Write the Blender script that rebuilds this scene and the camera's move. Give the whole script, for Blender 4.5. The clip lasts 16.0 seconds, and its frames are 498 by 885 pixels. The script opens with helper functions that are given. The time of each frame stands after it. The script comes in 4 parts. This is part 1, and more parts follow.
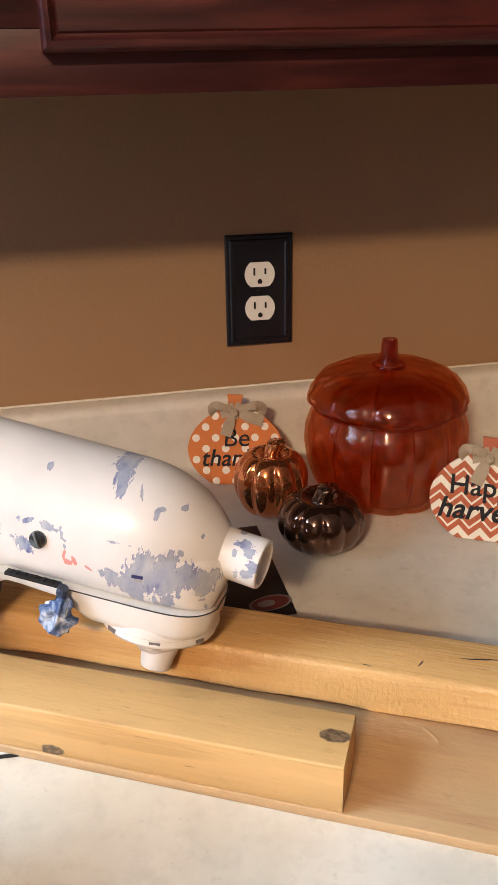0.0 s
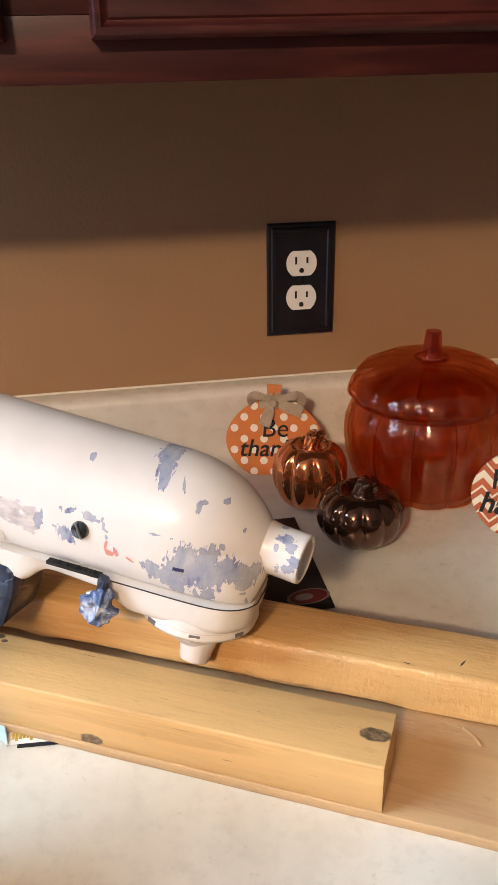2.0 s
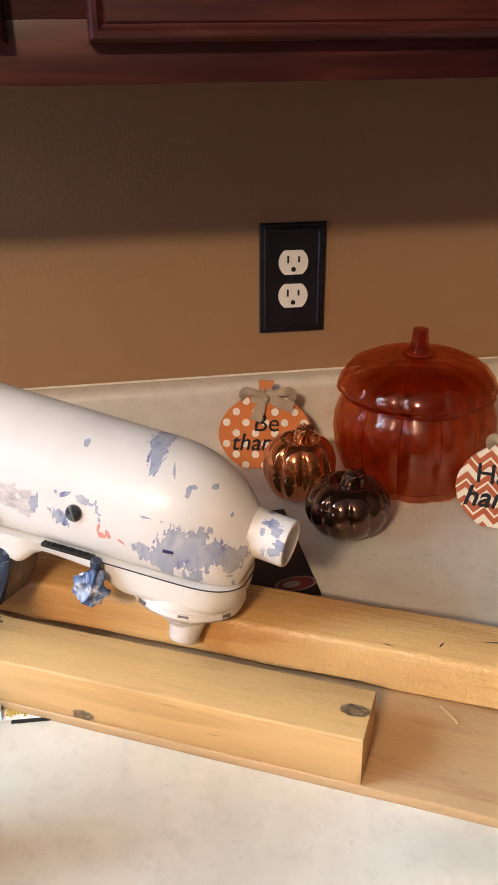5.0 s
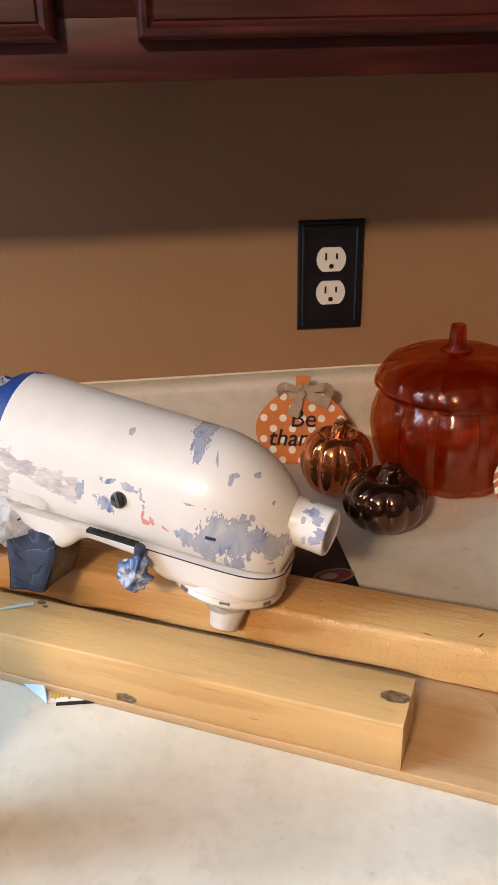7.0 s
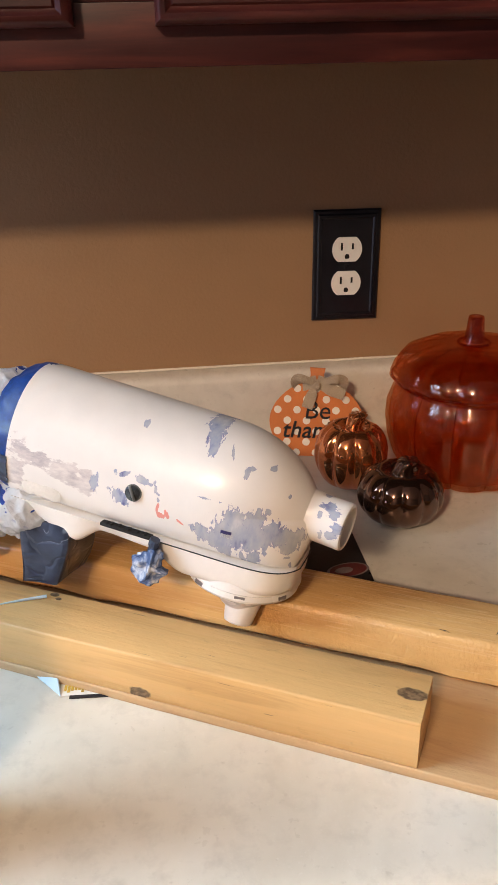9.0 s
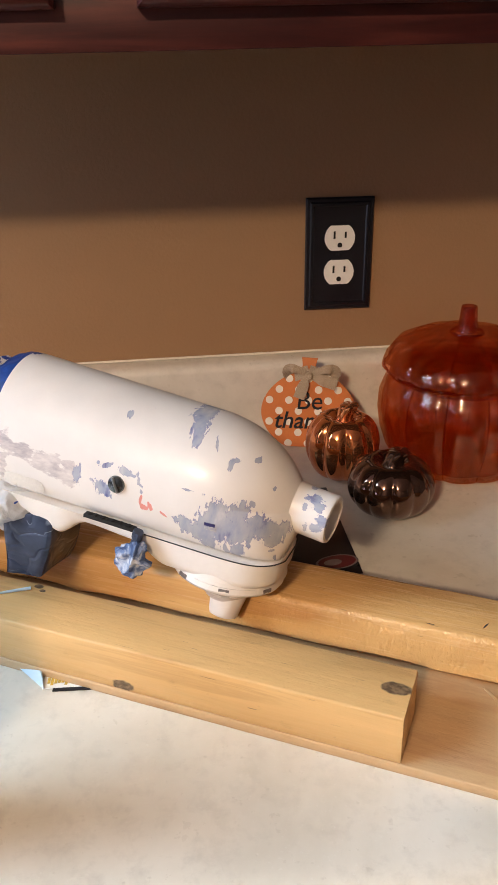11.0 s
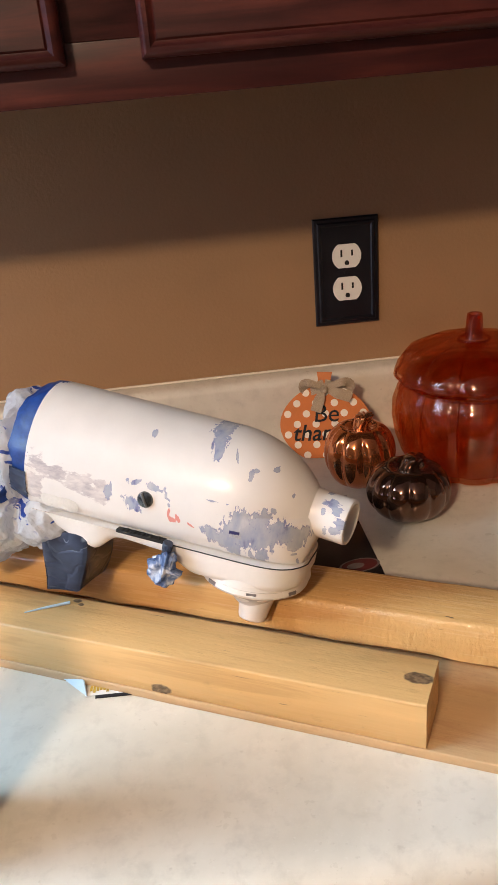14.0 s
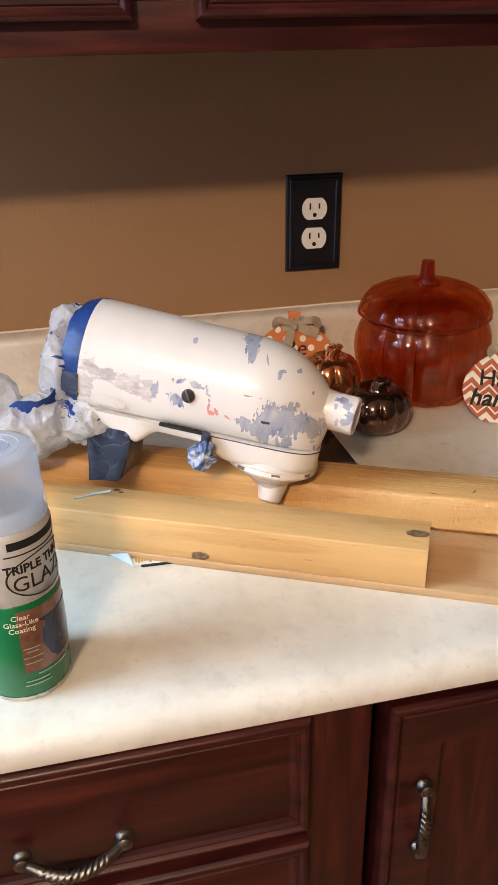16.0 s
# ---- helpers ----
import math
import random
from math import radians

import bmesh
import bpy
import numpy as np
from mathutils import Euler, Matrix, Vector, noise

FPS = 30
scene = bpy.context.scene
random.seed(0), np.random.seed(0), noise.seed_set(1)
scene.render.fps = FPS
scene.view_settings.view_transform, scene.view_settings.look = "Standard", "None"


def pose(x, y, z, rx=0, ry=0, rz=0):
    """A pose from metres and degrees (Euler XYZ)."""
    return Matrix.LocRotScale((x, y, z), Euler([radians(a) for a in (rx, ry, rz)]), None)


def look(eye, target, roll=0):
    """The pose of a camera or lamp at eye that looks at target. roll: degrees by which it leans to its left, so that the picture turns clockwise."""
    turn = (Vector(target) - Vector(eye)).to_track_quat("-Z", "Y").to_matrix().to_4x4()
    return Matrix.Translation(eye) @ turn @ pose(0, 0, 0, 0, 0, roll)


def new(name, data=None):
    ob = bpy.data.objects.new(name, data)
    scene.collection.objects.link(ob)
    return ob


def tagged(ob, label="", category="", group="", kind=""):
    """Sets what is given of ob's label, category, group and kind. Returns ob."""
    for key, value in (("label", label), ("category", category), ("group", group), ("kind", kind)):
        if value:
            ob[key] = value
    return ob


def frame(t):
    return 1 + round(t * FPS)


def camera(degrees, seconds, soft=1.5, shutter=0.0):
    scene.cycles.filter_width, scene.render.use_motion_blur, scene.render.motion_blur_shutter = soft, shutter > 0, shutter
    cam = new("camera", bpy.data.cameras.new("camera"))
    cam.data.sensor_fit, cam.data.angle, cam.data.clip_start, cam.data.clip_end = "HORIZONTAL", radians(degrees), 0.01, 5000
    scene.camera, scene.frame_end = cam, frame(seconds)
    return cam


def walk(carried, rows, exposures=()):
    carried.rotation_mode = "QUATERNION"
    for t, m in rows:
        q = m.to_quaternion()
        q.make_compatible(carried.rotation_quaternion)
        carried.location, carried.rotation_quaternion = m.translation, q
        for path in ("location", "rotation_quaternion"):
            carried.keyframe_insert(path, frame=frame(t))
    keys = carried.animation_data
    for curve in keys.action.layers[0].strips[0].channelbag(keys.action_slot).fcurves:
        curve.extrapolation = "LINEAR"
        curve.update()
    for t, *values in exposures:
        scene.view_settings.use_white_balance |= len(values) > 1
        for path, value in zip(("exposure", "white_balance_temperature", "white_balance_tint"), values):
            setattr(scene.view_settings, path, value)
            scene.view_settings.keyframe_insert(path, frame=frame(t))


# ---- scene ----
cam = camera(34.0, 16.0, soft=1.15)
PATH = [
    (0, (-0.191, -0.912, 1.335), (0.151, 0.884, 0.525), -1.5),
    (0.5, (-0.196, -0.912, 1.335), (0.138, 0.876, 0.504), -1.0),
    (1, (-0.2, -0.912, 1.337), (0.107, 0.873, 0.489), -0.8),
    (1.5, (-0.203, -0.908, 1.339), (0.074, 0.882, 0.492), -1.1),
    (2, (-0.198, -0.903, 1.338), (0.066, 0.892, 0.497), -1.5),
    (2.5, (-0.189, -0.912, 1.34), (0.096, 0.884, 0.509), -2.0),
    (3, (-0.188, -0.908, 1.337), (0.117, 0.884, 0.503), -1.5),
    (3.2, (-0.185, -0.908, 1.335), (0.11, 0.882, 0.494), -0.6),
    (5.3, (-0.199, -0.941, 1.338), (0.058, 0.862, 0.511), -1.2),
    (5.5, (-0.202, -0.948, 1.339), (0.038, 0.864, 0.526), -1.3),
    (6, (-0.212, -0.949, 1.334), (-0.016, 0.873, 0.532), -1.3),
    (6.5, (-0.218, -0.945, 1.334), (-0.043, 0.878, 0.53), -1.2),
    (7, (-0.206, -0.94, 1.331), (-0.006, 0.873, 0.51), -1.5),
    (7.5, (-0.209, -0.941, 1.331), (0.002, 0.866, 0.499), -1.4),
    (8, (-0.212, -0.939, 1.332), (-0.014, 0.87, 0.501), -1.5),
    (10.5, (-0.202, -0.925, 1.327), (-0.036, 0.87, 0.46), -1.3),
    (11, (-0.197, -0.926, 1.328), (-0.028, 0.869, 0.461), -1.4),
    (11.5, (-0.188, -0.92, 1.33), (-0.007, 0.871, 0.459), -1.7),
    (12, (-0.185, -0.919, 1.329), (0.009, 0.867, 0.45), -1.7),
    (12.5, (-0.19, -0.937, 1.335), (-0.007, 0.855, 0.465), -1.8),
    (13, (-0.195, -0.951, 1.334), (-0.055, 0.852, 0.481), -2.5),
    (13.5, (-0.184, -0.963, 1.337), (-0.076, 0.853, 0.507), -4.7),
    (14, (-0.195, -0.962, 1.338), (-0.084, 0.859, 0.519), -5.3),
    (14.5, (-0.243, -0.974, 1.338), (-0.109, 0.833, 0.492), -4.5),
    (15, (-0.296, -1.002, 1.334), (-0.034, 0.77, 0.443), -2.9),
    (15.5, (-0.309, -1.043, 1.33), (0.06, 0.702, 0.426), -1.9),
    (16, (-0.336, -1.079, 1.336), (0.052, 0.674, 0.455), -1.3),
]
walk(cam, [(t, look(eye, target, roll)) for t, eye, target, roll in PATH], [(0, 0.09), (3, 0.08), (6, 0.02), (7.5, -0.04), (12.5, -0.04), (14, -0.03), (15.3, -0.06), (16, 0.02)])

# ---------------------------------------------------------------- light
world = bpy.data.worlds.new("world")
scene.world = world
world.use_nodes = True
world.node_tree.nodes["Background"].inputs[0].default_value = (0.62, 0.55, 0.75, 1)
world.node_tree.nodes["Background"].inputs[1].default_value = 0.035


def lamp(name, kind, m, energy, colour, size):
    data = bpy.data.lights.new(name, kind)
    data.energy, data.color = energy, colour
    if kind == "AREA":
        data.shape, data.size, data.size_y = "RECTANGLE", size[0], size[1]
    else:
        data.shadow_soft_size = size
    ob = new(name, data)
    ob.matrix_world = m
    return ob


WARM, COOL, WHITE = (1.0, 0.755, 0.51), (0.60, 0.66, 1.0), (0.56, 0.79, 1.0)
for lx in (-1.10, -0.97):
    lamp("ceiling_bulb", "POINT", pose(lx, -2.25, 2.33), 59, WARM, 0.065)
beam = lamp("sink_downlight", "AREA", look((-2.0, -0.58, 2.3), (-0.28, -0.66, 0.92)), 15.0, WHITE, (1.3, 1.3))
beam.data.spread = radians(50)
# Unseen source: cool fill from the left, with a window opening added for it.
lamp("cool_left_fill", "AREA", look((-2.54, -1.3, 1.55), (0.0, -0.2, 1.15)), 14.5, COOL, (0.9, 1.0))

# ---------------------------------------------------------------- materials


class Nodes:
    """A small node builder for one material."""

    def __init__(self, name):
        self.mat = bpy.data.materials.new(name)
        self.mat.use_nodes = True
        self.tree = self.mat.node_tree
        self.bsdf = self.tree.nodes["Principled BSDF"]

    def node(self, kind, **values):
        n = self.tree.nodes.new(kind)
        for key, value in values.items():
            n.inputs[key].default_value = value
        return n

    def link(self, a, b):
        self.tree.links.new(a, b)

    def coords(self, scale=(1, 1, 1), shift=(0, 0, 0), space="Object"):
        tc, mp = self.node("ShaderNodeTexCoord"), self.node("ShaderNodeMapping", Scale=scale, Location=shift)
        self.link(tc.outputs[space], mp.inputs[0])
        return mp.outputs[0]

    def noise(self, vector, scale, detail=4, rough=0.55, warp=0.0):
        n = self.node("ShaderNodeTexNoise", Scale=scale, Detail=detail, Roughness=rough, Distortion=warp)
        self.link(vector, n.inputs["Vector"])
        return n.outputs[0]

    def ramp(self, value, stops):
        r = self.node("ShaderNodeValToRGB")
        e = r.color_ramp.elements
        while len(e) < len(stops):
            e.new(0.5)
        for el, (p, c) in zip(e, stops):
            el.position, el.color = p, (*c, 1) if len(c) == 3 else c
        self.link(value, r.inputs[0])
        return r.outputs[0]

    def grey(self, value, lo, hi, a=0.0, b=1.0):
        m = self.node("ShaderNodeMapRange")
        for i, v in enumerate((lo, hi, a, b)):
            m.inputs[i + 1].default_value = v
        self.link(value, m.inputs[0])
        return m.outputs[0]

    def math(self, op, a, b=0.0):
        m = self.node("ShaderNodeMath")
        m.operation = op
        for i, v in enumerate((a, b)):
            if isinstance(v, (int, float)):
                m.inputs[i].default_value = v
            else:
                self.link(v, m.inputs[i])
        return m.outputs[0]

    def mix(self, fac, a, b, how="MIX"):
        m = self.node("ShaderNodeMix")
        m.data_type, m.blend_type = "RGBA", how
        for slot, v in ((0, fac), (6, a), (7, b)):
            if isinstance(v, (int, float)):
                m.inputs[slot].default_value = v
            elif isinstance(v, tuple):
                m.inputs[slot].default_value = (*v, 1)
            else:
                self.link(v, m.inputs[slot])
        return m.outputs[2]

    def colour(self, c):
        if isinstance(c, tuple):
            self.bsdf.inputs["Base Color"].default_value = (*c, 1)
        else:
            self.link(c, self.bsdf.inputs["Base Color"])
        return self

    def set(self, **values):
        for key, v in values.items():
            slot = self.bsdf.inputs[key.replace("_", " ")]
            if isinstance(v, (int, float)):
                slot.default_value = v
            else:
                self.link(v, slot)
        return self

    def bump(self, height, strength=0.3, distance=0.001):
        b = self.node("ShaderNodeBump", Strength=strength, Distance=distance)
        self.link(height, b.inputs["Height"])
        self.link(b.outputs[0], self.bsdf.inputs["Normal"])
        return self


def plain(name, c, rough=0.5, metal=0.0, vary=0.15, scale=60.0, relief=0.15):
    """A surface of one colour with slight mottling at two scales and fine relief."""
    n = Nodes(name)
    v = n.coords()
    big, small = n.noise(v, scale * 0.25, 3), n.noise(v, scale * 4, 4)
    f = n.math("ADD", n.math("MULTIPLY", big, 0.6), n.math("MULTIPLY", small, 0.4))
    lo, hi = tuple(x * (1 - vary) for x in c), tuple(min(1, x * (1 + vary)) for x in c)
    n.colour(n.ramp(f, [(0.3, lo), (0.7, hi)]))
    n.set(Roughness=n.grey(big, 0.3, 0.7, max(0, rough - 0.08), min(1, rough + 0.08)), Metallic=metal)
    if relief:
        n.bump(small, relief, 0.0006)
    return n.mat


def pine(name, knots=(), light=(0.74, 0.455, 0.185), dark=(0.44, 0.23, 0.08), rough=0.5, chewed=0.0):
    """Softwood with the grain along the object's x; knots are (x, y, z, radius)."""
    n = Nodes(name)
    v = n.coords((2.2, 28, 28))
    rings = n.noise(v, 2.2, 5, 0.6, 0.6)
    fine = n.noise(n.coords((16, 500, 500)), 1.0, 3)
    patchy = n.noise(n.coords((5, 14, 14)), 1.3, 3)
    base = n.ramp(rings, [(0.3, light), (0.54, tuple(x * 0.93 for x in light)), (0.63, tuple(0.5 * (x + y) for x, y in zip(light, dark))), (0.72, light)])
    base = n.mix(n.grey(fine, 0.45, 0.75, 0, 0.07), base, dark)
    base = n.mix(n.grey(patchy, 0.5, 0.8, 0, 0.5), base, tuple(x * y for x, y in zip(light, (1.0, 0.84, 0.68))))
    stains = n.noise(n.coords((22, 55, 55)), 1.6, 6, 0.65)
    base = n.mix(n.grey(stains, 0.62, 0.78, 0, 0.28), base, (0.22, 0.10, 0.035))
    pocks = n.noise(n.coords((130, 210, 210)), 1.0, 3)
    base = n.mix(n.grey(pocks, 0.66, 0.76, 0, 0.2), base, tuple(x * 0.55 for x in dark))
    front = n.node("ShaderNodeSeparateXYZ")
    n.link(n.coords(), front.inputs[0])
    dashes = n.noise(n.coords((30, 620, 620), (0.3, 0.7, 0.2)), 1.0, 2)
    base = n.mix(n.grey(dashes, 0.735, 0.76, 0, 0.6), base, (0.13, 0.06, 0.03))
    wobble = n.noise(n.coords((90, 90, 90)), 1.0, 2)
    for x, y, z, r in knots:
        d = n.node("ShaderNodeVectorMath")
        d.operation = "LENGTH"
        n.link(n.coords((0.62 / r, 1 / r, 1 / r), (-x * 0.62 / r, -y / r, -z / r)), d.inputs[0])
        dist = n.math("ADD", d.outputs["Value"], n.math("MULTIPLY", wobble, 0.9))
        flecks = n.noise(n.coords((260, 420, 420)), 1.0, 2)
        base = n.mix(n.grey(dist, 1.42, 1.25, 0, 0.93), base, n.ramp(flecks, [(0.42, (0.080, 0.046, 0.026)), (0.62, (0.24, 0.155, 0.090))]))
    n.colour(base)
    n.set(Roughness=n.grey(fine, 0.3, 0.7, rough - 0.1, rough + 0.12))
    height = n.math("ADD", n.math("ADD", n.math("MULTIPLY", fine, 0.4), pocks), n.math("MULTIPLY", rings, 0.6))
    if chewed:
        torn = n.math("MULTIPLY", n.noise(n.coords((300, 130, 130)), 1.0, 4, 0.6), n.grey(n.noise(n.coords((16, 40, 40)), 1.0, 3), 0.38, 0.62, 0.3, 1.0))
        torn = n.math("MULTIPLY", torn, n.grey(front.outputs[1], 0.0015, 0.008, 1.0, 0.12))
        torn = n.math("MULTIPLY", torn, n.grey(front.outputs[0], -0.165, -0.125, 0.05, 1.0))
        height = n.math("ADD", height, n.math("MULTIPLY", torn, chewed))
    n.bump(height, 0.4, 0.0009)
    return n.mat


def cherry(name, along="x"):
    """Dark red stained cabinet wood under satin varnish."""
    n = Nodes(name)
    s = (2.0, 22, 22) if along == "x" else (22, 22, 2.0)
    grain = n.noise(n.coords(s), 3.0, 6, 0.62, 0.4)
    blotch = n.noise(n.coords((3, 3, 3)), 2.2, 3)
    c = n.ramp(grain, [(0.32, (0.014, 0.0020, 0.0024)), (0.50, (0.045, 0.0068, 0.0060)), (0.70, (0.100, 0.0185, 0.0120))])
    c = n.mix(n.grey(blotch, 0.35, 0.7, 0, 0.45), c, (0.036, 0.0052, 0.0054))
    n.colour(c).set(Roughness=n.grey(grain, 0.3, 0.7, 0.34, 0.50), Specular_IOR_Level=0.40, Coat_Weight=0.08, Coat_Roughness=0.25)
    n.bump(grain, 0.1, 0.0006)
    return n.mat


def wall_paint(name, c):
    n = Nodes(name)
    v = n.coords()
    roller, cloud = n.noise(v, 240, 3), n.noise(v, 2.5, 4)
    n.colour(n.ramp(cloud, [(0.3, tuple(x * 0.94 for x in c)), (0.7, tuple(x * 1.05 for x in c))]))
    n.set(Roughness=0.5).bump(roller, 0.45, 0.0010)
    return n.mat


def laminate(name):
    """Cream stone-look laminate with soft grey-tan clouding."""
    n = Nodes(name)
    v = n.coords()
    cloud, mid, fine = n.noise(v, 9, 5, 0.6, 0.3), n.noise(v, 60, 5, 0.65, 0.2), n.noise(v, 420, 2)
    c = n.ramp(cloud, [(0.35, (0.66, 0.615, 0.52)), (0.65, (0.80, 0.755, 0.66))])
    c = n.mix(n.grey(mid, 0.50, 0.70, 0, 0.50), c, (0.57, 0.53, 0.45))
    spots = n.noise(v, 110, 3, 0.6)
    c = n.mix(n.grey(spots, 0.65, 0.74, 0, 0.25), c, (0.36, 0.31, 0.24))
    c = n.mix(n.grey(fine, 0.62, 0.8, 0, 0.35), c, (0.82, 0.79, 0.72))
    n.colour(c).set(Roughness=n.grey(mid, 0.3, 0.7, 0.26, 0.40)).bump(fine, 0.12, 0.0004)
    return n.mat


def tinted_glass(name, c, straight=0.74):
    """Wavy pressed glass: refracting tinted glass, part of it passing light straight; a red translucent share is added
    to brighten it.
    """
    n = Nodes(name)
    n.tree.nodes.remove(n.bsdf)
    wavy = n.node("ShaderNodeBump", Strength=0.5, Distance=0.003)
    n.link(n.noise(n.coords((1, 1, 0.25)), 46, 3), wavy.inputs["Height"])
    clear, glass, red_glow = n.node("ShaderNodeBsdfTransparent"), n.node("ShaderNodeBsdfGlass", Roughness=0.015, IOR=1.5), n.node("ShaderNodeBsdfTranslucent")
    gloss = n.node("ShaderNodeBsdfGlossy", Roughness=0.03)
    streak = n.noise(n.coords((1, 1, 0.2)), 34, 3)
    tint = n.ramp(streak, [(0.3, tuple(x * 0.92 for x in c)), (0.7, tuple(min(1, x * 1.04) for x in c))])
    for nd in (clear, glass):
        n.link(tint, nd.inputs[0])
    red_glow.inputs[0].default_value = (1.0, 0.16, 0.03, 1)
    for nd in (glass, gloss):
        n.link(wavy.outputs[0], nd.inputs["Normal"])
    last = glass.outputs[0]
    for fac, other in ((straight, clear), (0.06, red_glow), (0.05, gloss)):
        m = n.node("ShaderNodeMixShader", Fac=fac)
        n.link(last, m.inputs[1])
        n.link(other.outputs[0], m.inputs[2])
        last = m.outputs[0]
    n.link(last, n.tree.nodes["Material Output"].inputs[0])
    return n.mat


def mercury(name, lo, hi, rough=0.09):
    """Metallised glass with thin, uneven plating."""
    n = Nodes(name)
    v = n.coords()
    patch = n.noise(v, 30, 4, 0.6)
    n.colour(n.ramp(patch, [(0.35, lo), (0.65, hi)]))
    n.set(Metallic=0.92, Roughness=n.grey(patch, 0.3, 0.7, rough, rough + 0.06), Coat_Weight=0.5, Coat_Roughness=0.03)
    n.bump(n.noise(v, 60, 2), 0.12, 0.001)
    return n.mat


def mixer_paint(name):
    """White enamel, worn through to blue-grey, grey filler and traces of red where the mesh says so."""
    n = Nodes(name)
    v = n.coords()
    at = n.node("ShaderNodeAttribute")
    at.attribute_name = "wear"
    sep = n.node("ShaderNodeSeparateColor")
    n.link(at.outputs["Color"], sep.inputs[0])
    ragged = n.noise(n.coords((230, 80, 75)), 1.5, 6, 0.70)
    speck = n.noise(n.coords((330, 260, 200)), 1.0, 3, 0.6)
    fine = n.noise(v, 700, 3)
    edge = n.math("ADD", n.math("MULTIPLY", n.math("SUBTRACT", ragged, 0.5), 1.45), n.math("MULTIPLY", n.math("SUBTRACT", speck, 0.5), 0.95))
    cloud = n.noise(n.coords((70, 40, 32)), 1.0, 5, 0.6)
    rubbed = n.math("SUBTRACT", n.noise(n.coords((50, 60, 95)), 1.0, 6, 0.68), 0.5)
    white = n.ramp(n.noise(v, 25, 4), [(0.3, (0.76, 0.72, 0.68)), (0.7, (0.83, 0.79, 0.745))])
    blue = n.ramp(cloud, [(0.30, (0.09, 0.09, 0.25)), (0.42, (0.32, 0.35, 0.47)), (0.58, (0.45, 0.46, 0.50)), (0.70, (0.62, 0.60, 0.60))])
    smear = n.ramp(n.noise(n.coords((45, 60, 110)), 1.0, 6, 0.7), [(0.36, (0.37, 0.33, 0.35)), (0.50, (0.56, 0.50, 0.49)), (0.64, (0.72, 0.66, 0.62))])
    c = n.mix(n.grey(n.math("ADD", sep.outputs[1], n.math("MULTIPLY", rubbed, 2.4)), 0.46, 0.56, 0, 0.9), white, smear)
    peel = n.math("ADD", sep.outputs[0], edge)
    c = n.mix(n.grey(peel, 0.5, 0.53), c, blue)
    c = n.mix(n.grey(n.math("MULTIPLY", peel, 1.0), 0.5, 0.56, 0.0, 1.0), n.mix(n.grey(peel, 0.47, 0.5), c, (0.13, 0.14, 0.34)), c)
    c = n.mix(n.grey(n.math("ADD", sep.outputs[2], n.math("MULTIPLY", edge, 0.6)), 0.5, 0.56), c, (0.72, 0.28, 0.24))
    n.colour(c)
    n.set(Roughness=n.grey(peel, 0.46, 0.54, 0.30, 0.55), Coat_Weight=0.2, Coat_Roughness=0.2)
    n.bump(n.math("ADD", n.math("MULTIPLY", n.grey(peel, 0.48, 0.53), -1.0), n.math("MULTIPLY", fine, 0.06)), 0.5, 0.0005)
    return n.mat


def film(name, c, clear, print_colour=None, folded=0.7):
    """Thin milky plastic: part see-through, part glowing, with smudged printing where a colour is given."""
    n = Nodes(name)
    v = n.coords()
    col = n.ramp(n.noise(v, 40, 4), [(0.3, tuple(x * 0.9 for x in c)), (0.7, c)])
    if print_colour:
        marks = n.noise(n.coords((1, 1, 1.7)), 42, 3, 0.5, 1.4)
        where = n.noise(v, 13, 1)
        m = n.math("MULTIPLY", n.grey(marks, 0.58, 0.61), n.grey(where, 0.53, 0.59))
        col = n.mix(m, col, print_colour)
    n.colour(col).set(Roughness=0.22)
    folds = n.node("ShaderNodeBump", Strength=folded, Distance=0.004)
    n.link(n.noise(n.coords((1, 1, 0.4)), 70, 4, 0.6, 0.8), folds.inputs["Height"])
    n.link(folds.outputs[0], n.bsdf.inputs["Normal"])
    glow, through_it = n.node("ShaderNodeBsdfTranslucent"), n.node("ShaderNodeBsdfTransparent")
    n.link(col, glow.inputs[0])
    n.link(folds.outputs[0], glow.inputs["Normal"])
    m1, m2 = n.node("ShaderNodeMixShader", Fac=0.45), n.node("ShaderNodeMixShader", Fac=clear)
    n.link(n.bsdf.outputs[0], m1.inputs[1])
    n.link(glow.outputs[0], m1.inputs[2])
    n.link(m1.outputs[0], m2.inputs[1])
    n.link(through_it.outputs[0], m2.inputs[2])
    n.link(m2.outputs[0], n.tree.nodes["Material Output"].inputs[0])
    return n.mat


M_WALL = wall_paint("brown wall paint", (0.345, 0.200, 0.100))
M_ROOM = wall_paint("room paint", (0.165, 0.150, 0.170))
M_CEIL = wall_paint("ceiling paint", (0.52, 0.50, 0.54))
M_FLOOR = pine("floor wood", (), (0.30, 0.17, 0.08), (0.18, 0.09, 0.04), 0.4)
M_COUNTER = laminate("cream laminate")
M_CHERRY, M_CHERRY_V = cherry("cherry stain", "x"), cherry("cherry stain upright", "z")
M_DARK = plain("dark gap", (0.012, 0.008, 0.007), 0.7)
M_PLATE = plain("black painted metal", (0.005, 0.0055, 0.010), 0.36, 0.0, 0.3, 90)
M_IVORY = plain("ivory plastic", (0.88, 0.85, 0.78), 0.35, 0.0, 0.04)
M_HOLE = plain("slot shadow", (0.01, 0.009, 0.008), 0.8)
M_FILLER = plain("cream filler", (0.70, 0.66, 0.60), 0.6, 0.0, 0.12, 120, 0.4)
M_STEEL = plain("dull steel", (0.30, 0.29, 0.27), 0.35, 1.0, 0.3, 200)
M_PEWTER = plain("antique pewter", (0.21, 0.19, 0.165), 0.33, 1.0, 0.55, 300, 0.4)
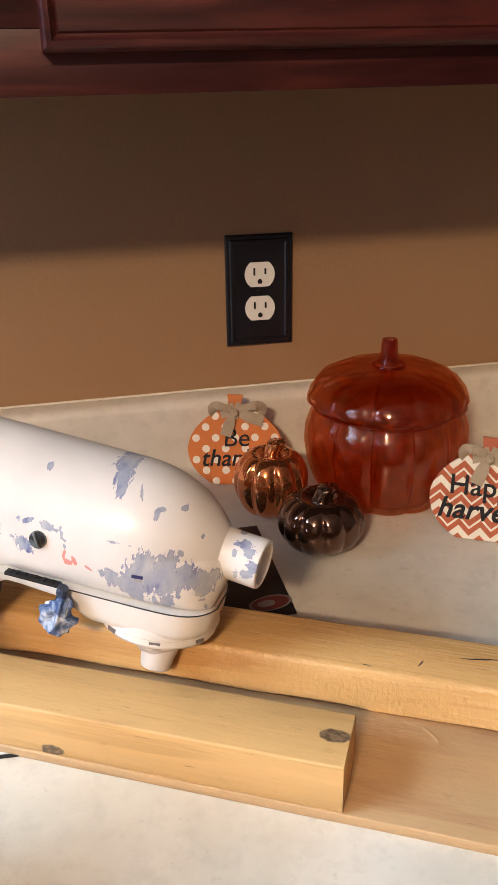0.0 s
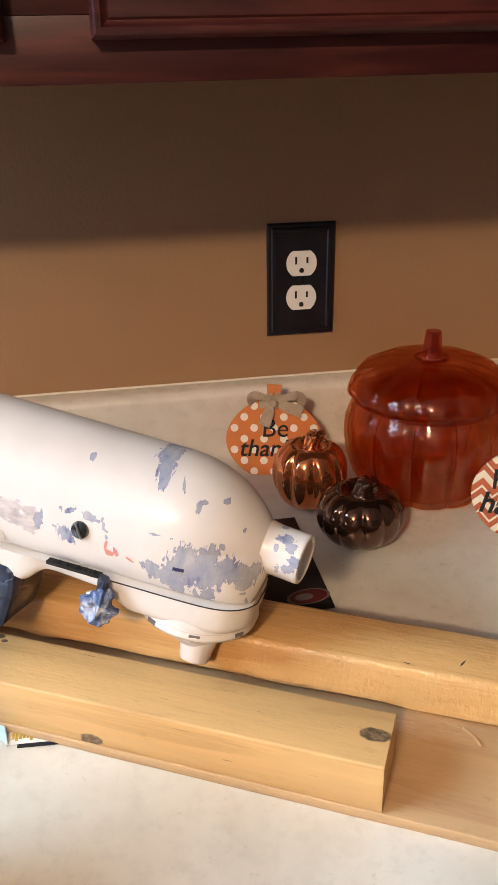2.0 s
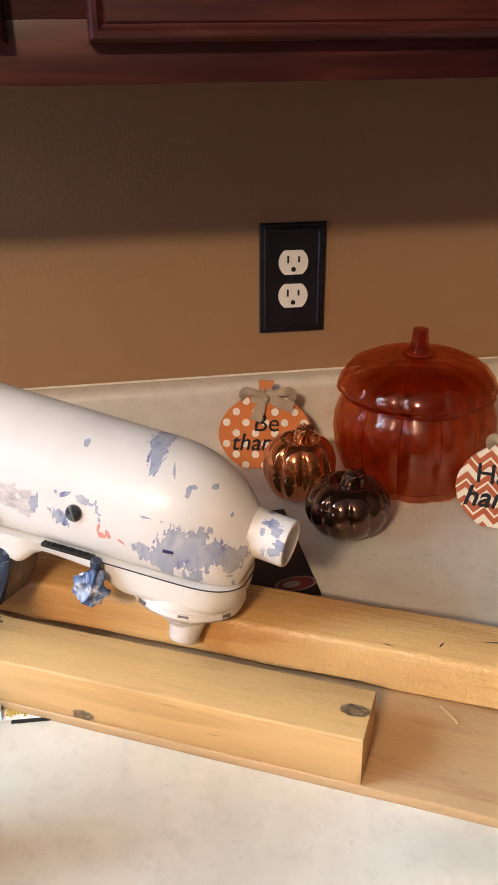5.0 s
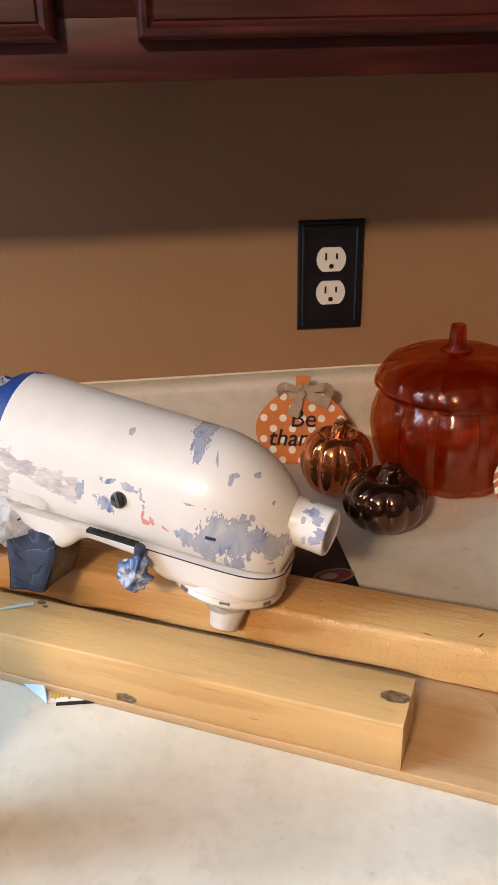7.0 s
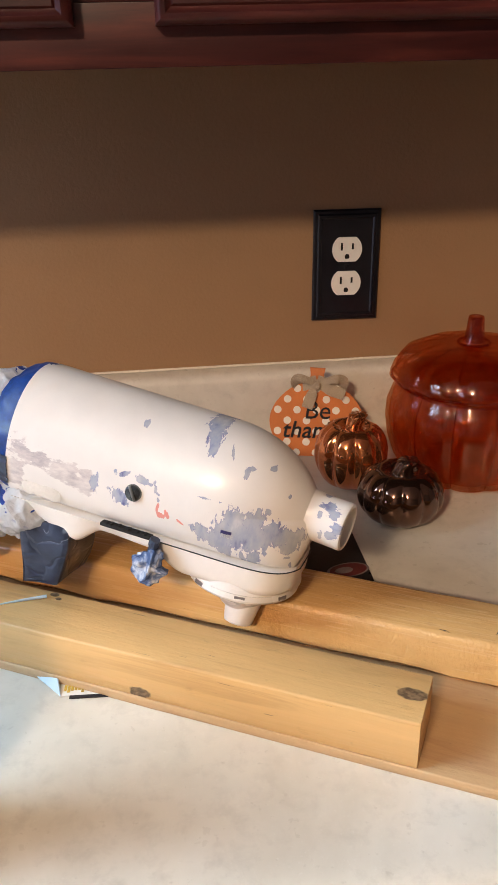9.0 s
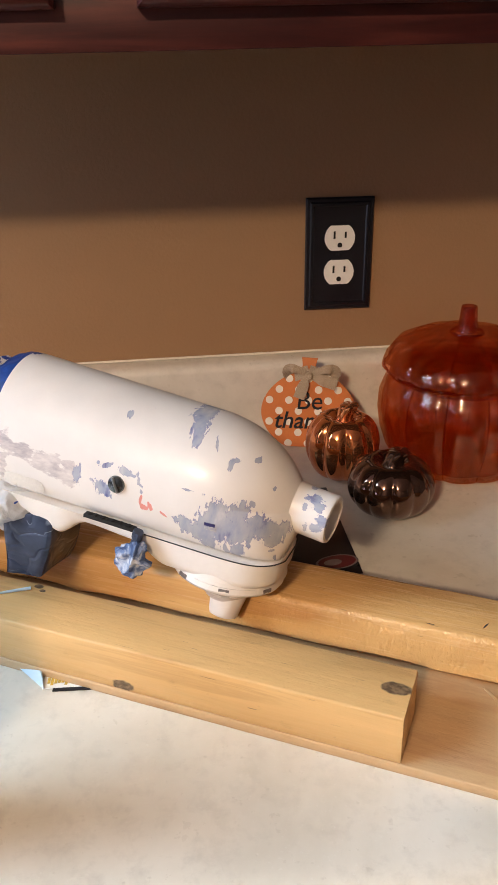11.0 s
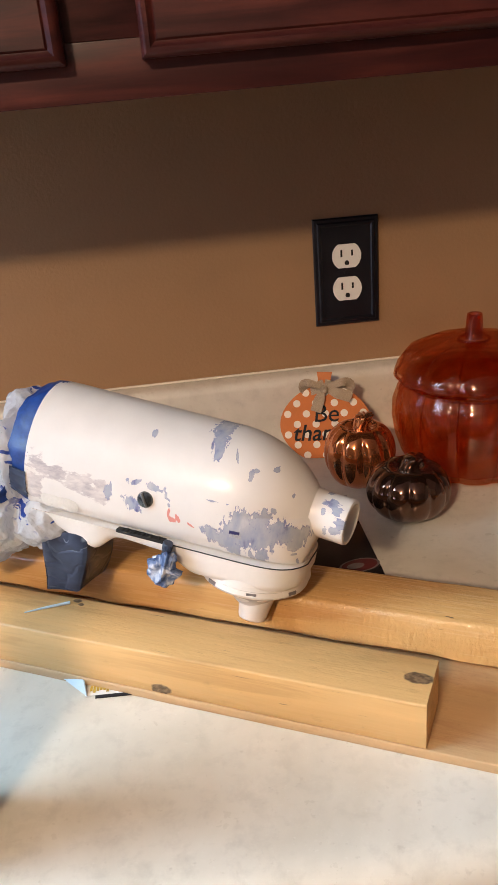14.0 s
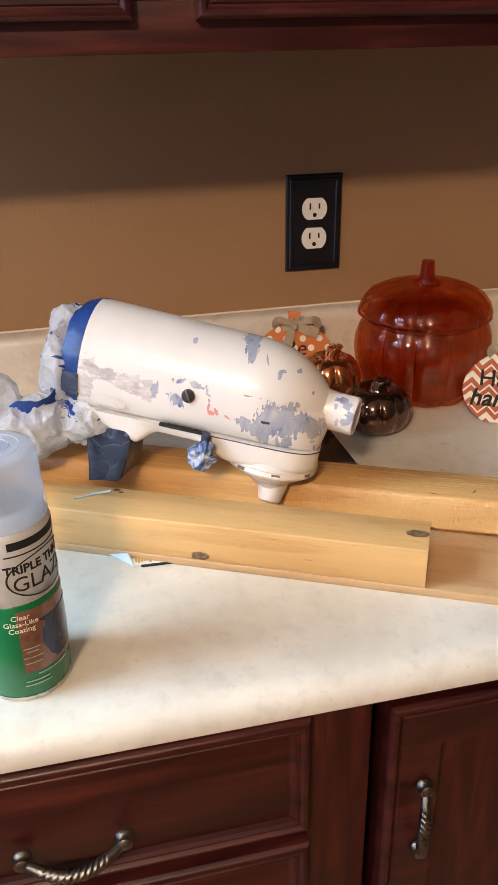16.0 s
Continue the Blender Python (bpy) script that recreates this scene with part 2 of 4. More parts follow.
M_MIXER = mixer_paint("worn white enamel")
M_ENAMEL = plain("white enamel", (0.80, 0.755, 0.71), 0.3, 0.0, 0.05, 40, 0.05)
M_SEAM = plain("dark seam", (0.02, 0.02, 0.03), 0.6)
M_KNOB = plain("dark chrome knob", (0.16, 0.17, 0.17), 0.2, 0.9, 0.5, 200)
M_TAPE = plain("blue masking tape", (0.011, 0.050, 0.24), 0.46, 0.0, 0.6, 55, 0.5)
M_TAPE_OLD = Nodes("dusty blue tape")
_v = M_TAPE_OLD.coords((1, 1, 1.6))
_w = M_TAPE_OLD.math("ABSOLUTE", M_TAPE_OLD.math("SUBTRACT", M_TAPE_OLD.noise(_v, 26, 2, 0.4, 0.6), 0.5))
_c = M_TAPE_OLD.ramp(M_TAPE_OLD.noise(_v, 45, 4), [(0.3, (0.010, 0.015, 0.034)), (0.7, (0.034, 0.046, 0.082))])
_g = M_TAPE_OLD.grey(M_TAPE_OLD.noise(_v, 34, 3), 0.52, 0.64)
_c = M_TAPE_OLD.mix(M_TAPE_OLD.math("MULTIPLY", M_TAPE_OLD.grey(_w, 0.0, 0.007, 0.75, 0.0), _g), _c, (0.36, 0.42, 0.50))
M_TAPE_OLD.colour(_c).set(Roughness=0.32).bump(M_TAPE_OLD.math("ADD", M_TAPE_OLD.grey(_w, 0.0, 0.05), M_TAPE_OLD.noise(_v, 60, 3)), 0.32, 0.0015)
M_TAPE_OLD = M_TAPE_OLD.mat
M_TAPE_WAD = Nodes("chalky blue tape")
_v = M_TAPE_WAD.coords()
M_TAPE_WAD.colour(M_TAPE_WAD.ramp(M_TAPE_WAD.noise(_v, 75, 4, 0.6, 0.6), [(0.42, (0.035, 0.070, 0.18)), (0.50, (0.15, 0.21, 0.36)), (0.60, (0.55, 0.58, 0.64))])).set(Roughness=0.6)
M_TAPE_WAD = M_TAPE_WAD.mat
M_BAG = film("white carrier bag plastic", (0.90, 0.91, 0.93), 0.16, (0.03, 0.08, 0.42))
M_JAR = tinted_glass("amber orange glass", (1.0, 0.69, 0.47))
# Deeper tint of the same glass, put in to darken rim rings and stem.
M_JAR_DEEP = tinted_glass("deeper-tinted amber orange glass", (0.90, 0.48, 0.30))
M_COPPER = mercury("copper mirror glass", (0.60, 0.17, 0.060), (0.86, 0.34, 0.13), 0.05)
M_BRONZE = mercury("dark bronze mirror glass", (0.10, 0.050, 0.034), (0.20, 0.11, 0.075), 0.05)
M_ORANGE = plain("orange paint", (0.62, 0.17, 0.025), 0.55, 0.0, 0.08)
M_CREAM = plain("cream paint", (0.85, 0.78, 0.66), 0.55, 0.0, 0.05)
M_INK = plain("black paint", (0.006, 0.006, 0.009), 0.75)
M_BURLAP = Nodes("burlap ribbon")
_v = M_BURLAP.coords((1, 1, 1))
_w = M_BURLAP.noise(M_BURLAP.coords((900, 200, 900)), 1.0, 2)
M_BURLAP.colour(M_BURLAP.ramp(_w, [(0.3, (0.33, 0.25, 0.17)), (0.7, (0.52, 0.42, 0.30))])).set(Roughness=0.9).bump(_w, 0.6, 0.001)
M_BURLAP = M_BURLAP.mat


def chevrons(name):
    """Rust and cream zigzag stripes in the object's x-z plane."""
    n = Nodes(name)
    sep = n.node("ShaderNodeSeparateXYZ")
    n.link(n.coords(), sep.inputs[0])
    tri = n.math("PINGPONG", n.math("ADD", sep.outputs[0], 1.0), 0.0105)
    h = n.math("ADD", n.math("ADD", sep.outputs[2], n.math("MULTIPLY", tri, -0.95)), 1.0)
    f = n.math("FRACT", n.math("DIVIDE", h, 0.0245))
    stripe = n.grey(f, 0.60, 0.63)
    back = n.grey(f, 0.92, 0.95, 1.0, 0.0)
    thin = n.math("MULTIPLY", n.grey(f, 0.20, 0.22), n.grey(f, 0.31, 0.33, 1.0, 0.0))
    m = n.math("MAXIMUM", n.math("MULTIPLY", stripe, back), thin)
    grain = n.noise(n.coords((1, 1, 1)), 300, 3)
    rust = n.ramp(grain, [(0.3, (0.42, 0.085, 0.03)), (0.7, (0.52, 0.12, 0.045))])
    n.colour(n.mix(m, rust, (0.85, 0.79, 0.68))).set(Roughness=0.55).bump(grain, 0.1, 0.0004)
    return n.mat


M_RUST = plain("rust paint", (0.44, 0.095, 0.035), 0.55, 0.0, 0.1)
M_CHEVRON = chevrons("rust chevron paint")
M_PINE_NEAR = pine("pale pine", ((-0.0095, 0.0255, 0.038, 0.0062), (-0.199, 0.0, 0.004, 0.0058), (-0.294, 0.0440, 0.038, 0.0026), (-0.288, 0.0400, 0.038, 0.0018)))
M_PINE_FAR = pine("yellow pine", ((0.132, 0.020, 0.038, 0.0016), (0.146, 0.018, 0.038, 0.0014)), (0.71, 0.42, 0.165), (0.46, 0.22, 0.07), 0.22, 9.0)
M_PLY = pine("reddish plywood", (), (0.56, 0.360, 0.185), (0.36, 0.190, 0.09), 0.42)
M_GREEN = plain("green label", (0.008, 0.15, 0.050), 0.22, 0.0, 0.1, 30, 0.0)
M_LABEL = plain("pale grey label", (0.56, 0.57, 0.57), 0.25, 0.0, 0.06, 30, 0.0)
M_LABEL_BROWN = plain("brown label picture", (0.20, 0.092, 0.060), 0.25, 0.0, 0.5, 45, 0.0)
M_LABEL_VASE = plain("blue label picture", (0.014, 0.024, 0.075), 0.22, 0.0, 0.5, 60, 0.0)
M_FADED = plain("faded print", (0.30, 0.40, 0.33), 0.3, 0.0, 0.3, 200, 0.0)
M_TIN = plain("bare tin", (0.55, 0.54, 0.52), 0.25, 1.0, 0.1)
M_CAP = film("frosted clear plastic", (0.76, 0.85, 0.97), 0.66, None, 0.06)
M_CARD = plain("white card", (0.80, 0.80, 0.78), 0.5, 0.0, 0.05)
M_BLUEPAPER = plain("pale blue paper", (0.52, 0.66, 0.76), 0.6, 0.0, 0.06)
M_YELLOW = plain("yellow print", (0.55, 0.36, 0.06), 0.5, 0.0, 0.6, 300)
M_BLACKCARD = plain("black glossy card", (0.012, 0.012, 0.014), 0.3, 0.0, 0.2)
M_NAVY = plain("navy print", (0.03, 0.03, 0.13), 0.4)
M_RED = plain("red print", (0.10, 0.010, 0.013), 0.35, 0.0, 0.4, 200)
M_GREY = plain("grey print", (0.17, 0.15, 0.15), 0.4, 0.0, 0.3, 300)

# ---------------------------------------------------------------- mesh helpers


def finish(name, bm, material, smooth=True, sharp=35):
    me = bpy.data.meshes.new(name)
    bmesh.ops.recalc_face_normals(bm, faces=bm.faces)
    if smooth:
        for fc in bm.faces:
            fc.smooth = True
        for e in bm.edges:
            if len(e.link_faces) == 2 and e.calc_face_angle(0) > radians(sharp):
                e.smooth = False
    bm.to_mesh(me)
    bm.free()
    me.materials.append(material)
    return new(name, me)


def part(name, bm, material, parent, label="", smooth=True, sharp=35):
    ob = finish(name, bm, material, smooth, sharp)
    ob.parent = parent
    return tagged(ob, label)


def thing(name, m, label, category, group="", kind=""):
    ob = new(name)
    ob.matrix_world = m
    return tagged(ob, label, category, group, kind)


def box(x0, x1, y0, y1, z0, z1, bevel=0.0, seg=2, bm=None):
    out = bm or bmesh.new()
    b = bmesh.new()
    bmesh.ops.create_cube(b, size=1.0)
    for v in b.verts:
        v.co = Vector((x0 + (v.co.x + 0.5) * (x1 - x0), y0 + (v.co.y + 0.5) * (y1 - y0), z0 + (v.co.z + 0.5) * (z1 - z0)))
    if bevel:
        bmesh.ops.bevel(b, geom=b.edges[:], offset=bevel, segments=seg, affect="EDGES", profile=0.6)
    me = bpy.data.meshes.new("piece")
    b.to_mesh(me)
    b.free()
    out.from_mesh(me)
    bpy.data.meshes.remove(me)
    return out


def loft(rings, close=False, caps=True, bm=None):
    """Skin over rings of equal length; each ring is closed."""
    b = bm or bmesh.new()
    vs = [[b.verts.new(p) for p in r] for r in rings]
    n = len(vs[0])
    for i in range(len(vs) - (0 if close else 1)):
        a, c = vs[i], vs[(i + 1) % len(vs)]
        for j in range(n):
            b.faces.new((a[j], a[(j + 1) % n], c[(j + 1) % n], c[j]))
    if caps and not close:
        b.faces.new(vs[0][::-1])
        b.faces.new(vs[-1])
    return b


def turned(profile, n=48, lobes=0, depth=0.0, start=0.0, caps=True, bm=None):
    """A body of revolution from (radius, height) pairs, with vertical lobes if asked."""
    rings = []
    for k, (r, z, *w) in enumerate(profile):
        amp = depth * (w[0] if w else 1.0)
        ring = []
        for j in range(n):
            a = 2 * math.pi * j / n
            q = abs(math.sin(0.5 * lobes * (a + start))) if lobes else 1.0
            rr = r * (1 - amp * (1 - q) ** 1.6)
            ring.append((rr * math.cos(a), rr * math.sin(a), z))
        rings.append(ring)
    return loft(rings, caps=caps, bm=bm)


def tube(points, radius, n=10, bm=None, flat=1.0):
    """A round bar along points; radius may be a list."""
    pts = [Vector(p) for p in points]
    rad = radius if isinstance(radius, (list, tuple)) else [radius] * len(pts)
    rings, up = [], Vector((0.13, 0.21, 0.97))
    for i, p in enumerate(pts):
        d = (pts[min(i + 1, len(pts) - 1)] - pts[max(i - 1, 0)]).normalized()
        s = d.cross(up).normalized()
        t = s.cross(d)
        rings.append([p + rad[i] * (math.cos(a) * s + flat * math.sin(a) * t) for a in (2 * math.pi * k / n for k in range(n))])
    return loft(rings, bm=bm)


def slab(outline, y0, y1, bm=None):
    """A flat piece with an x-z outline, from y0 to y1."""
    return loft([[(x, y0, z) for x, z in outline], [(x, y1, z) for x, z in outline]], bm=bm)


def lettering(text, size, depth=0.0006, shear=0.0, bold=0.0):
    """Letters as a mesh in the x-y plane, centred."""
    cu = bpy.data.curves.new("letters", "FONT")
    cu.body, cu.size, cu.extrude, cu.shear, cu.offset = text, size, depth, shear, bold
    cu.align_x, cu.align_y, cu.resolution_u = "CENTER", "CENTER", 3
    ob = bpy.data.objects.new("letters", cu)
    scene.collection.objects.link(ob)
    bpy.context.view_layer.update()
    me = bpy.data.meshes.new_from_object(ob.evaluated_get(bpy.context.evaluated_depsgraph_get()))
    bpy.data.objects.remove(ob)
    b = bmesh.new()
    b.from_mesh(me)
    return b


def crumple(b, amount, scale, seed=0.0, soft=0.0):
    b.normal_update()
    moves = []
    for v in b.verts:
        p = v.co * scale + Vector((seed, seed * 1.7, -seed))
        d = noise.ridged_multi_fractal(p, 1.1, 2.1, 3, 1.0, 1.6, noise_basis="PERLIN_ORIGINAL") - 1.1
        if soft:
            d = (1 - soft) * d + soft * 2.2 * noise.noise(p * 0.7 + Vector((0, 0, 5)))
        moves.append((v, v.normal * d * amount))
    for v, d in moves:
        v.co += d
    return b


# ---------------------------------------------------------------- the room
COUNTER, SPLASH = 0.9095, 0.9985


def structure(name, bm, material, label, smooth=True):
    return tagged(finish(name, bm, material, smooth), label, name.split("_")[0], kind="structure")


structure("wall_north", box(-2.7, 2.5, 0.0, 0.12, 0, 2.5), M_WALL, "brown painted kitchen wall behind the counter")
structure("wall_south", box(-2.7, 2.5, -3.52, -3.4, 0, 2.5), M_ROOM, "plain brown painted wall across the room")
structure("wall_east", box(2.4, 2.52, -3.4, 0.0, 0, 2.5), M_ROOM, "plain brown painted side wall")
# The opening is made up for the cool fill and stays out of view.
b = box(-2.72, -2.6, -3.4, -1.85, 0, 2.5)
box(-2.72, -2.6, -0.75, 0.0, 0, 2.5, bm=b)
box(-2.72, -2.6, -1.85, -0.75, 0, 0.98, bm=b)
box(-2.72, -2.6, -1.85, -0.75, 2.1, 2.5, bm=b)
structure("wall_west", b, M_ROOM, "brown painted side wall with an added, unseen window opening")
structure("floor", box(-2.7, 2.5, -3.5, 0.1, -0.1, 0.0), M_FLOOR, "brown wooden kitchen floor boards")
structure("ceiling", box(-2.7, 2.5, -3.5, 0.1, 2.5, 2.6), M_CEIL, "off-white painted plain ceiling")


# ---------------------------------------------------------------- cabinets
def ring_frame(x0, x1, z0, z1, y, steps):
    """Nested rectangles pressed forward: steps are (inset, depth from y); the last one is filled."""
    b = bmesh.new()
    loops = []
    for inset, d in steps:
        loops.append([b.verts.new(p) for p in ((x0 + inset, y + d, z0 + inset), (x1 - inset, y + d, z0 + inset), (x1 - inset, y + d, z1 - inset), (x0 + inset, y + d, z1 - inset))])
    for a, c in zip(loops, loops[1:]):
        for j in range(4):
            b.faces.new((a[j], a[(j + 1) % 4], c[(j + 1) % 4], c[j]))
    return b, loops


def front_panel(name, parent, x0, x1, z0, z1, y, thick, frame_w, label, raised=True):
    """A door or drawer front: a moulded frame and a panel within it; y is its face."""
    steps = [(0, thick), (0, 0.005), (0.0015, 0.0022), (0.004, 0.0004), (0.0065, 0.0), (0.0085, 0.0022), (0.0105, 0.0030), (0.012, 0.0016), (frame_w, 0.0016), (frame_w + 0.002, 0.0052), (frame_w + 0.006, 0.0075)]
    b, loops = ring_frame(x0, x1, z0, z1, y, steps)
    b.faces.new(loops[0][::-1])
    frame_ob = part(name, b, M_CHERRY, parent, label, sharp=28)
    w = frame_w + 0.006
    inner = [(w, 0.0074), (w + 0.001, 0.0074)]
    inner += [(w + 0.022, 0.0035), (w + 0.026, 0.003)] if raised else [(w + 0.003, 0.0066)]
    b, loops = ring_frame(x0, x1, z0, z1, y, inner)
    b.faces.new(loops[-1])
    part("panel", b, M_CHERRY if (x1 - x0) > (z1 - z0) else M_CHERRY_V, frame_ob, sharp=28)
    return frame_ob


def pull(parent, length, m):
    """A bowed pull with a rope twist and a rosette at each end, along its x."""
    bar = bmesh.new()
    rings = []
    for i in range(121):
        t = i / 120
        c = Vector(((t - 0.5) * length, -0.004 - 0.017 * math.sin(math.pi * t) ** 0.8, -0.006 * math.sin(math.pi * t)))
        twist = max(0.0, min(1.0, (0.34 - abs(t - 0.5)) / 0.06))
        r = 0.0040 + 0.0013 * math.sin(math.pi * t)
        d = Vector((1, -0.06 * math.cos(math.pi * t) / 0.078, 0)).normalized()
        u = Vector((0, 0, 1)).cross(d)
        ring = []
        for k in range(18):
            a = 2 * math.pi * k / 18
            q = r * (1 + twist * 0.13 * math.sin(4 * a + 34 * math.pi * t))
            ring.append(c + q * (math.cos(a) * u + math.sin(a) * Vector((0, 0, 1))))
        rings.append(ring)
    loft(rings, bm=bar)
    for s in (-1, 1):
        prof = [(0.0001, 0.0), (0.0075, 0.0), (0.0078, 0.002), (0.006, 0.0035), (0.0052, 0.0075), (0.0065, 0.009), (0.004, 0.011), (0.0001, 0.0115)]
        loft([[(s * length / 2 + r * math.cos(a), -h, r * math.sin(a)) for a in (2 * math.pi * k / 20 for k in range(20))] for r, h in prof], bm=bar)
    h = part("handle", bar, M_PEWTER, parent, "bowed antique pewter pull with a rope twist", sharp=60)
    h.matrix_local = m
    return h


UY, UZ = -0.318, 1.329
upper = thing("upper_cabinet", pose(0, 0, 0), "dark cherry stained wall cabinet with moulded doors", "cabinet")
part("body", box(-1.35, 1.05, UY + 0.02, -0.001, UZ + 0.012, 2.12), M_CHERRY, upper)
b = box(-1.35, 1.05, UY, UY + 0.019, UZ, UZ + 0.04, 0.001)
for xa, xb in ((-1.35, -1.31), (-0.285, -0.185), (0.62, 0.70), (1.01, 1.05)):
    box(xa, xb, UY + 0.0002, UY + 0.019, UZ + 0.04, 2.12, 0.001, bm=b)
box(-1.31, 1.01, UY + 0.0004, UY + 0.019, 2.07, 2.12, 0.001, bm=b)
part("face_frame", b, M_CHERRY, upper)
for xa, xb in ((-0.80, -0.259), (-0.206, 0.66), (0.665, 1.03), (-1.33, -0.81)):
    front_panel("door", upper, xa, xb, UZ + 0.0255, 2.095, UY - 0.019, 0.018, 0.058, "")

# base cabinets below the counter
FY, DY = -0.603, -0.624
base_left = thing("drawer_cabinet", pose(0, 0, 0), "dark cherry base cabinet with a stack of drawers", "cabinet")
part("body", box(-1.0, -0.16, FY + 0.02, -0.002, 0.10, 0.8796), M_CHERRY, base_left)
b = box(-1.0, -0.1305, FY, FY + 0.019, 0.853, 0.8798, 0.0)
box(-0.20, -0.1305, FY + 0.0002, FY + 0.019, 0.10, 0.853, 0.001, bm=b)
box(-1.0, -0.94, FY + 0.0002, FY + 0.019, 0.10, 0.853, 0.001, bm=b)
for z in (0.715, 0.50, 0.30, 0.10):
    box(-0.94, -0.20, FY + 0.0004, FY + 0.019, z, z + 0.02, 0.001, bm=b)
part("face_frame", b, M_CHERRY_V, base_left)
part("toe_kick", box(-1.0, -0.15, -0.54, -0.53, 0.0, 0.10), M_DARK, base_left)
for z0, z1 in ((0.730, 0.8575), (0.515, 0.7135), (0.31, 0.50), (0.115, 0.295)):
    d = front_panel("drawer", base_left, -0.575, -0.189, z0, z1, DY, 0.0195, 0.011, "", raised=False)
    pull(d, 0.078, pose(-0.383, DY, (z0 + z1) / 2 - 0.019))
    d = front_panel("drawer", base_left, -0.985, -0.595, z0, z1, DY, 0.0195, 0.011, "", raised=False)
base_right = thing("base_cabinet", pose(0, 0, 0), "dark cherry base cabinet with a raised panel door", "cabinet")
part("body", box(-0.111, 0.80, FY + 0.02, -0.002, 0.10, 0.8796), M_CHERRY, base_right)
b = box(-0.112, 0.80, FY, FY + 0.019, 0.853, 0.8798, 0.0)
box(-0.112, -0.095, FY + 0.0002, FY + 0.019, 0.10, 0.853, 0.001, bm=b)
box(0.76, 0.80, FY + 0.0002, FY + 0.019, 0.10, 0.853, 0.001, bm=b)
part("face_frame", b, M_CHERRY_V, base_right)
part("toe_kick", box(-0.111, 0.80, -0.54, -0.53, 0.0, 0.10), M_DARK, base_right)
d = front_panel("door", base_right, -0.1215, 0.325, 0.115, 0.851, DY, 0.0195, 0.0465, "")
pull(d, 0.077, pose(-0.0885, DY, 0.722, 0, 90, 0))
front_panel("door", base_right, 0.333, 0.785, 0.115, 0.854, DY, 0.0195, 0.055, "")

# ---------------------------------------------------------------- counter
prof = [(-0.0005, COUNTER - 0.03), (-0.0005, SPLASH - 0.0005), (-0.004, SPLASH), (-0.018, SPLASH - 0.0004), (-0.0235, SPLASH - 0.0020), (-0.0275, SPLASH - 0.0055), (-0.0293, SPLASH - 0.011), (-0.029, SPLASH - 0.022), (-0.0275, COUNTER + 0.030)]
prof += [(-0.0270 - 0.018 * (1 - math.cos(a)), COUNTER + 0.018 - 0.018 * math.sin(a)) for a in (radians(x) for x in (18, 36, 54, 72, 90))]
prof += [(-0.30, COUNTER), (-0.600, COUNTER), (-0.610, COUNTER + 0.0006), (-0.618, COUNTER + 0.0006)]
prof += [(-0.622 - 0.022 * math.sin(a), COUNTER - 0.0215 + 0.022 * math.cos(a)) for a in (radians(x) for x in (8, 22, 36, 50, 64, 78, 90))]
prof += [(-0.644, COUNTER - 0.0240), (-0.642, COUNTER - 0.0262), (-0.637, COUNTER - 0.0276), (-0.60, COUNTER - 0.0280), (-0.30, COUNTER - 0.0280)]
xs = [-2.59 + 4.98 * i / 24 for i in range(25)]
structure("countertop", loft([[(x, y, z) for y, z in prof] for x in xs]), M_COUNTER, "cream stone-look laminate countertop with a coved backsplash")

caulk = tube([(x, -0.0022, SPLASH + 0.0012 + 0.0003 * noise.noise(Vector((x * 30, 0, 0)))) for x in (-2.58 + 4.96 * i / 160 for i in range(161))], 0.0013, 8)
structure("trim_caulk", caulk, M_CREAM, "thin cream caulk bead along the backsplash")

# ---------------------------------------------------------------- wall outlet
outlet = thing("wall_outlet", pose(-0.0012, 0, 1.1145, 0, 0.5, 0), "black outlet plate with two ivory sockets on a brown wall", "outlet")
b = bmesh.new()
loops = []
for w, h, y in ((0.039, 0.064, -0.0002), (0.039, 0.064, -0.003), (0.0375, 0.0625, -0.0048), (0.0345, 0.0595, -0.0050), (0.033, 0.058, -0.0066), (0.0305, 0.0555, -0.0068), (0.029, 0.054, -0.0056), (0.0275, 0.0525, -0.0054)):
    loops.append([b.verts.new(p) for p in ((-w, y, -h), (w, y, -h), (w, y, h), (-w, y, h))])
for a, c in zip(loops, loops[1:]):
    for j in range(4):
        b.faces.new((a[j], a[(j + 1) % 4], c[(j + 1) % 4], c[j]))
b.faces.new(loops[-1])
b.faces.new(loops[0][::-1])
part("cover_plate", b, M_PLATE, outlet, sharp=20)
for s in (-1, 1):
    r, cz = 0.0172, s * 0.0195
    outl = []
    for k in range(40):
        a = 2 * math.pi * k / 40
        outl.append((0.0174 * math.cos(a), cz + max(-0.0140, min(0.0140, 0.0174 * math.sin(a)))))
    rec = part("socket", slab(outl, -0.0072, -0.0045), M_IVORY, outlet, "ivory plastic socket face", sharp=60)
    # Slots and ground hole: raised pieces in near-black, painting the shade inside.
    for sx, h in ((-0.0064, 0.0042), (0.0064, 0.0034)):
        part("slot", box(sx - 0.0011, sx + 0.0011, -0.0077, -0.0068, cz + 0.0035 - h, cz + 0.0035 + h), M_HOLE, rec)
    hole = [(0.0027 * math.cos(a), cz - 0.0080 + max(-0.0024, 0.0030 * math.sin(a))) for a in (2 * math.pi * k / 20 for k in range(20))]
    part("ground_hole", slab(hole, -0.0077, -0.0068), M_HOLE, rec)
sc = part("screw", turned([(0.0001, 0), (0.003, 0), (0.0028, 0.0012), (0.0001, 0.0017)], 16), M_PLATE, outlet)
sc.matrix_local = pose(0, -0.0052, 0, 90, 0, 0)

# ---------------------------------------------------------------- wooden cradle
JY = -26.9
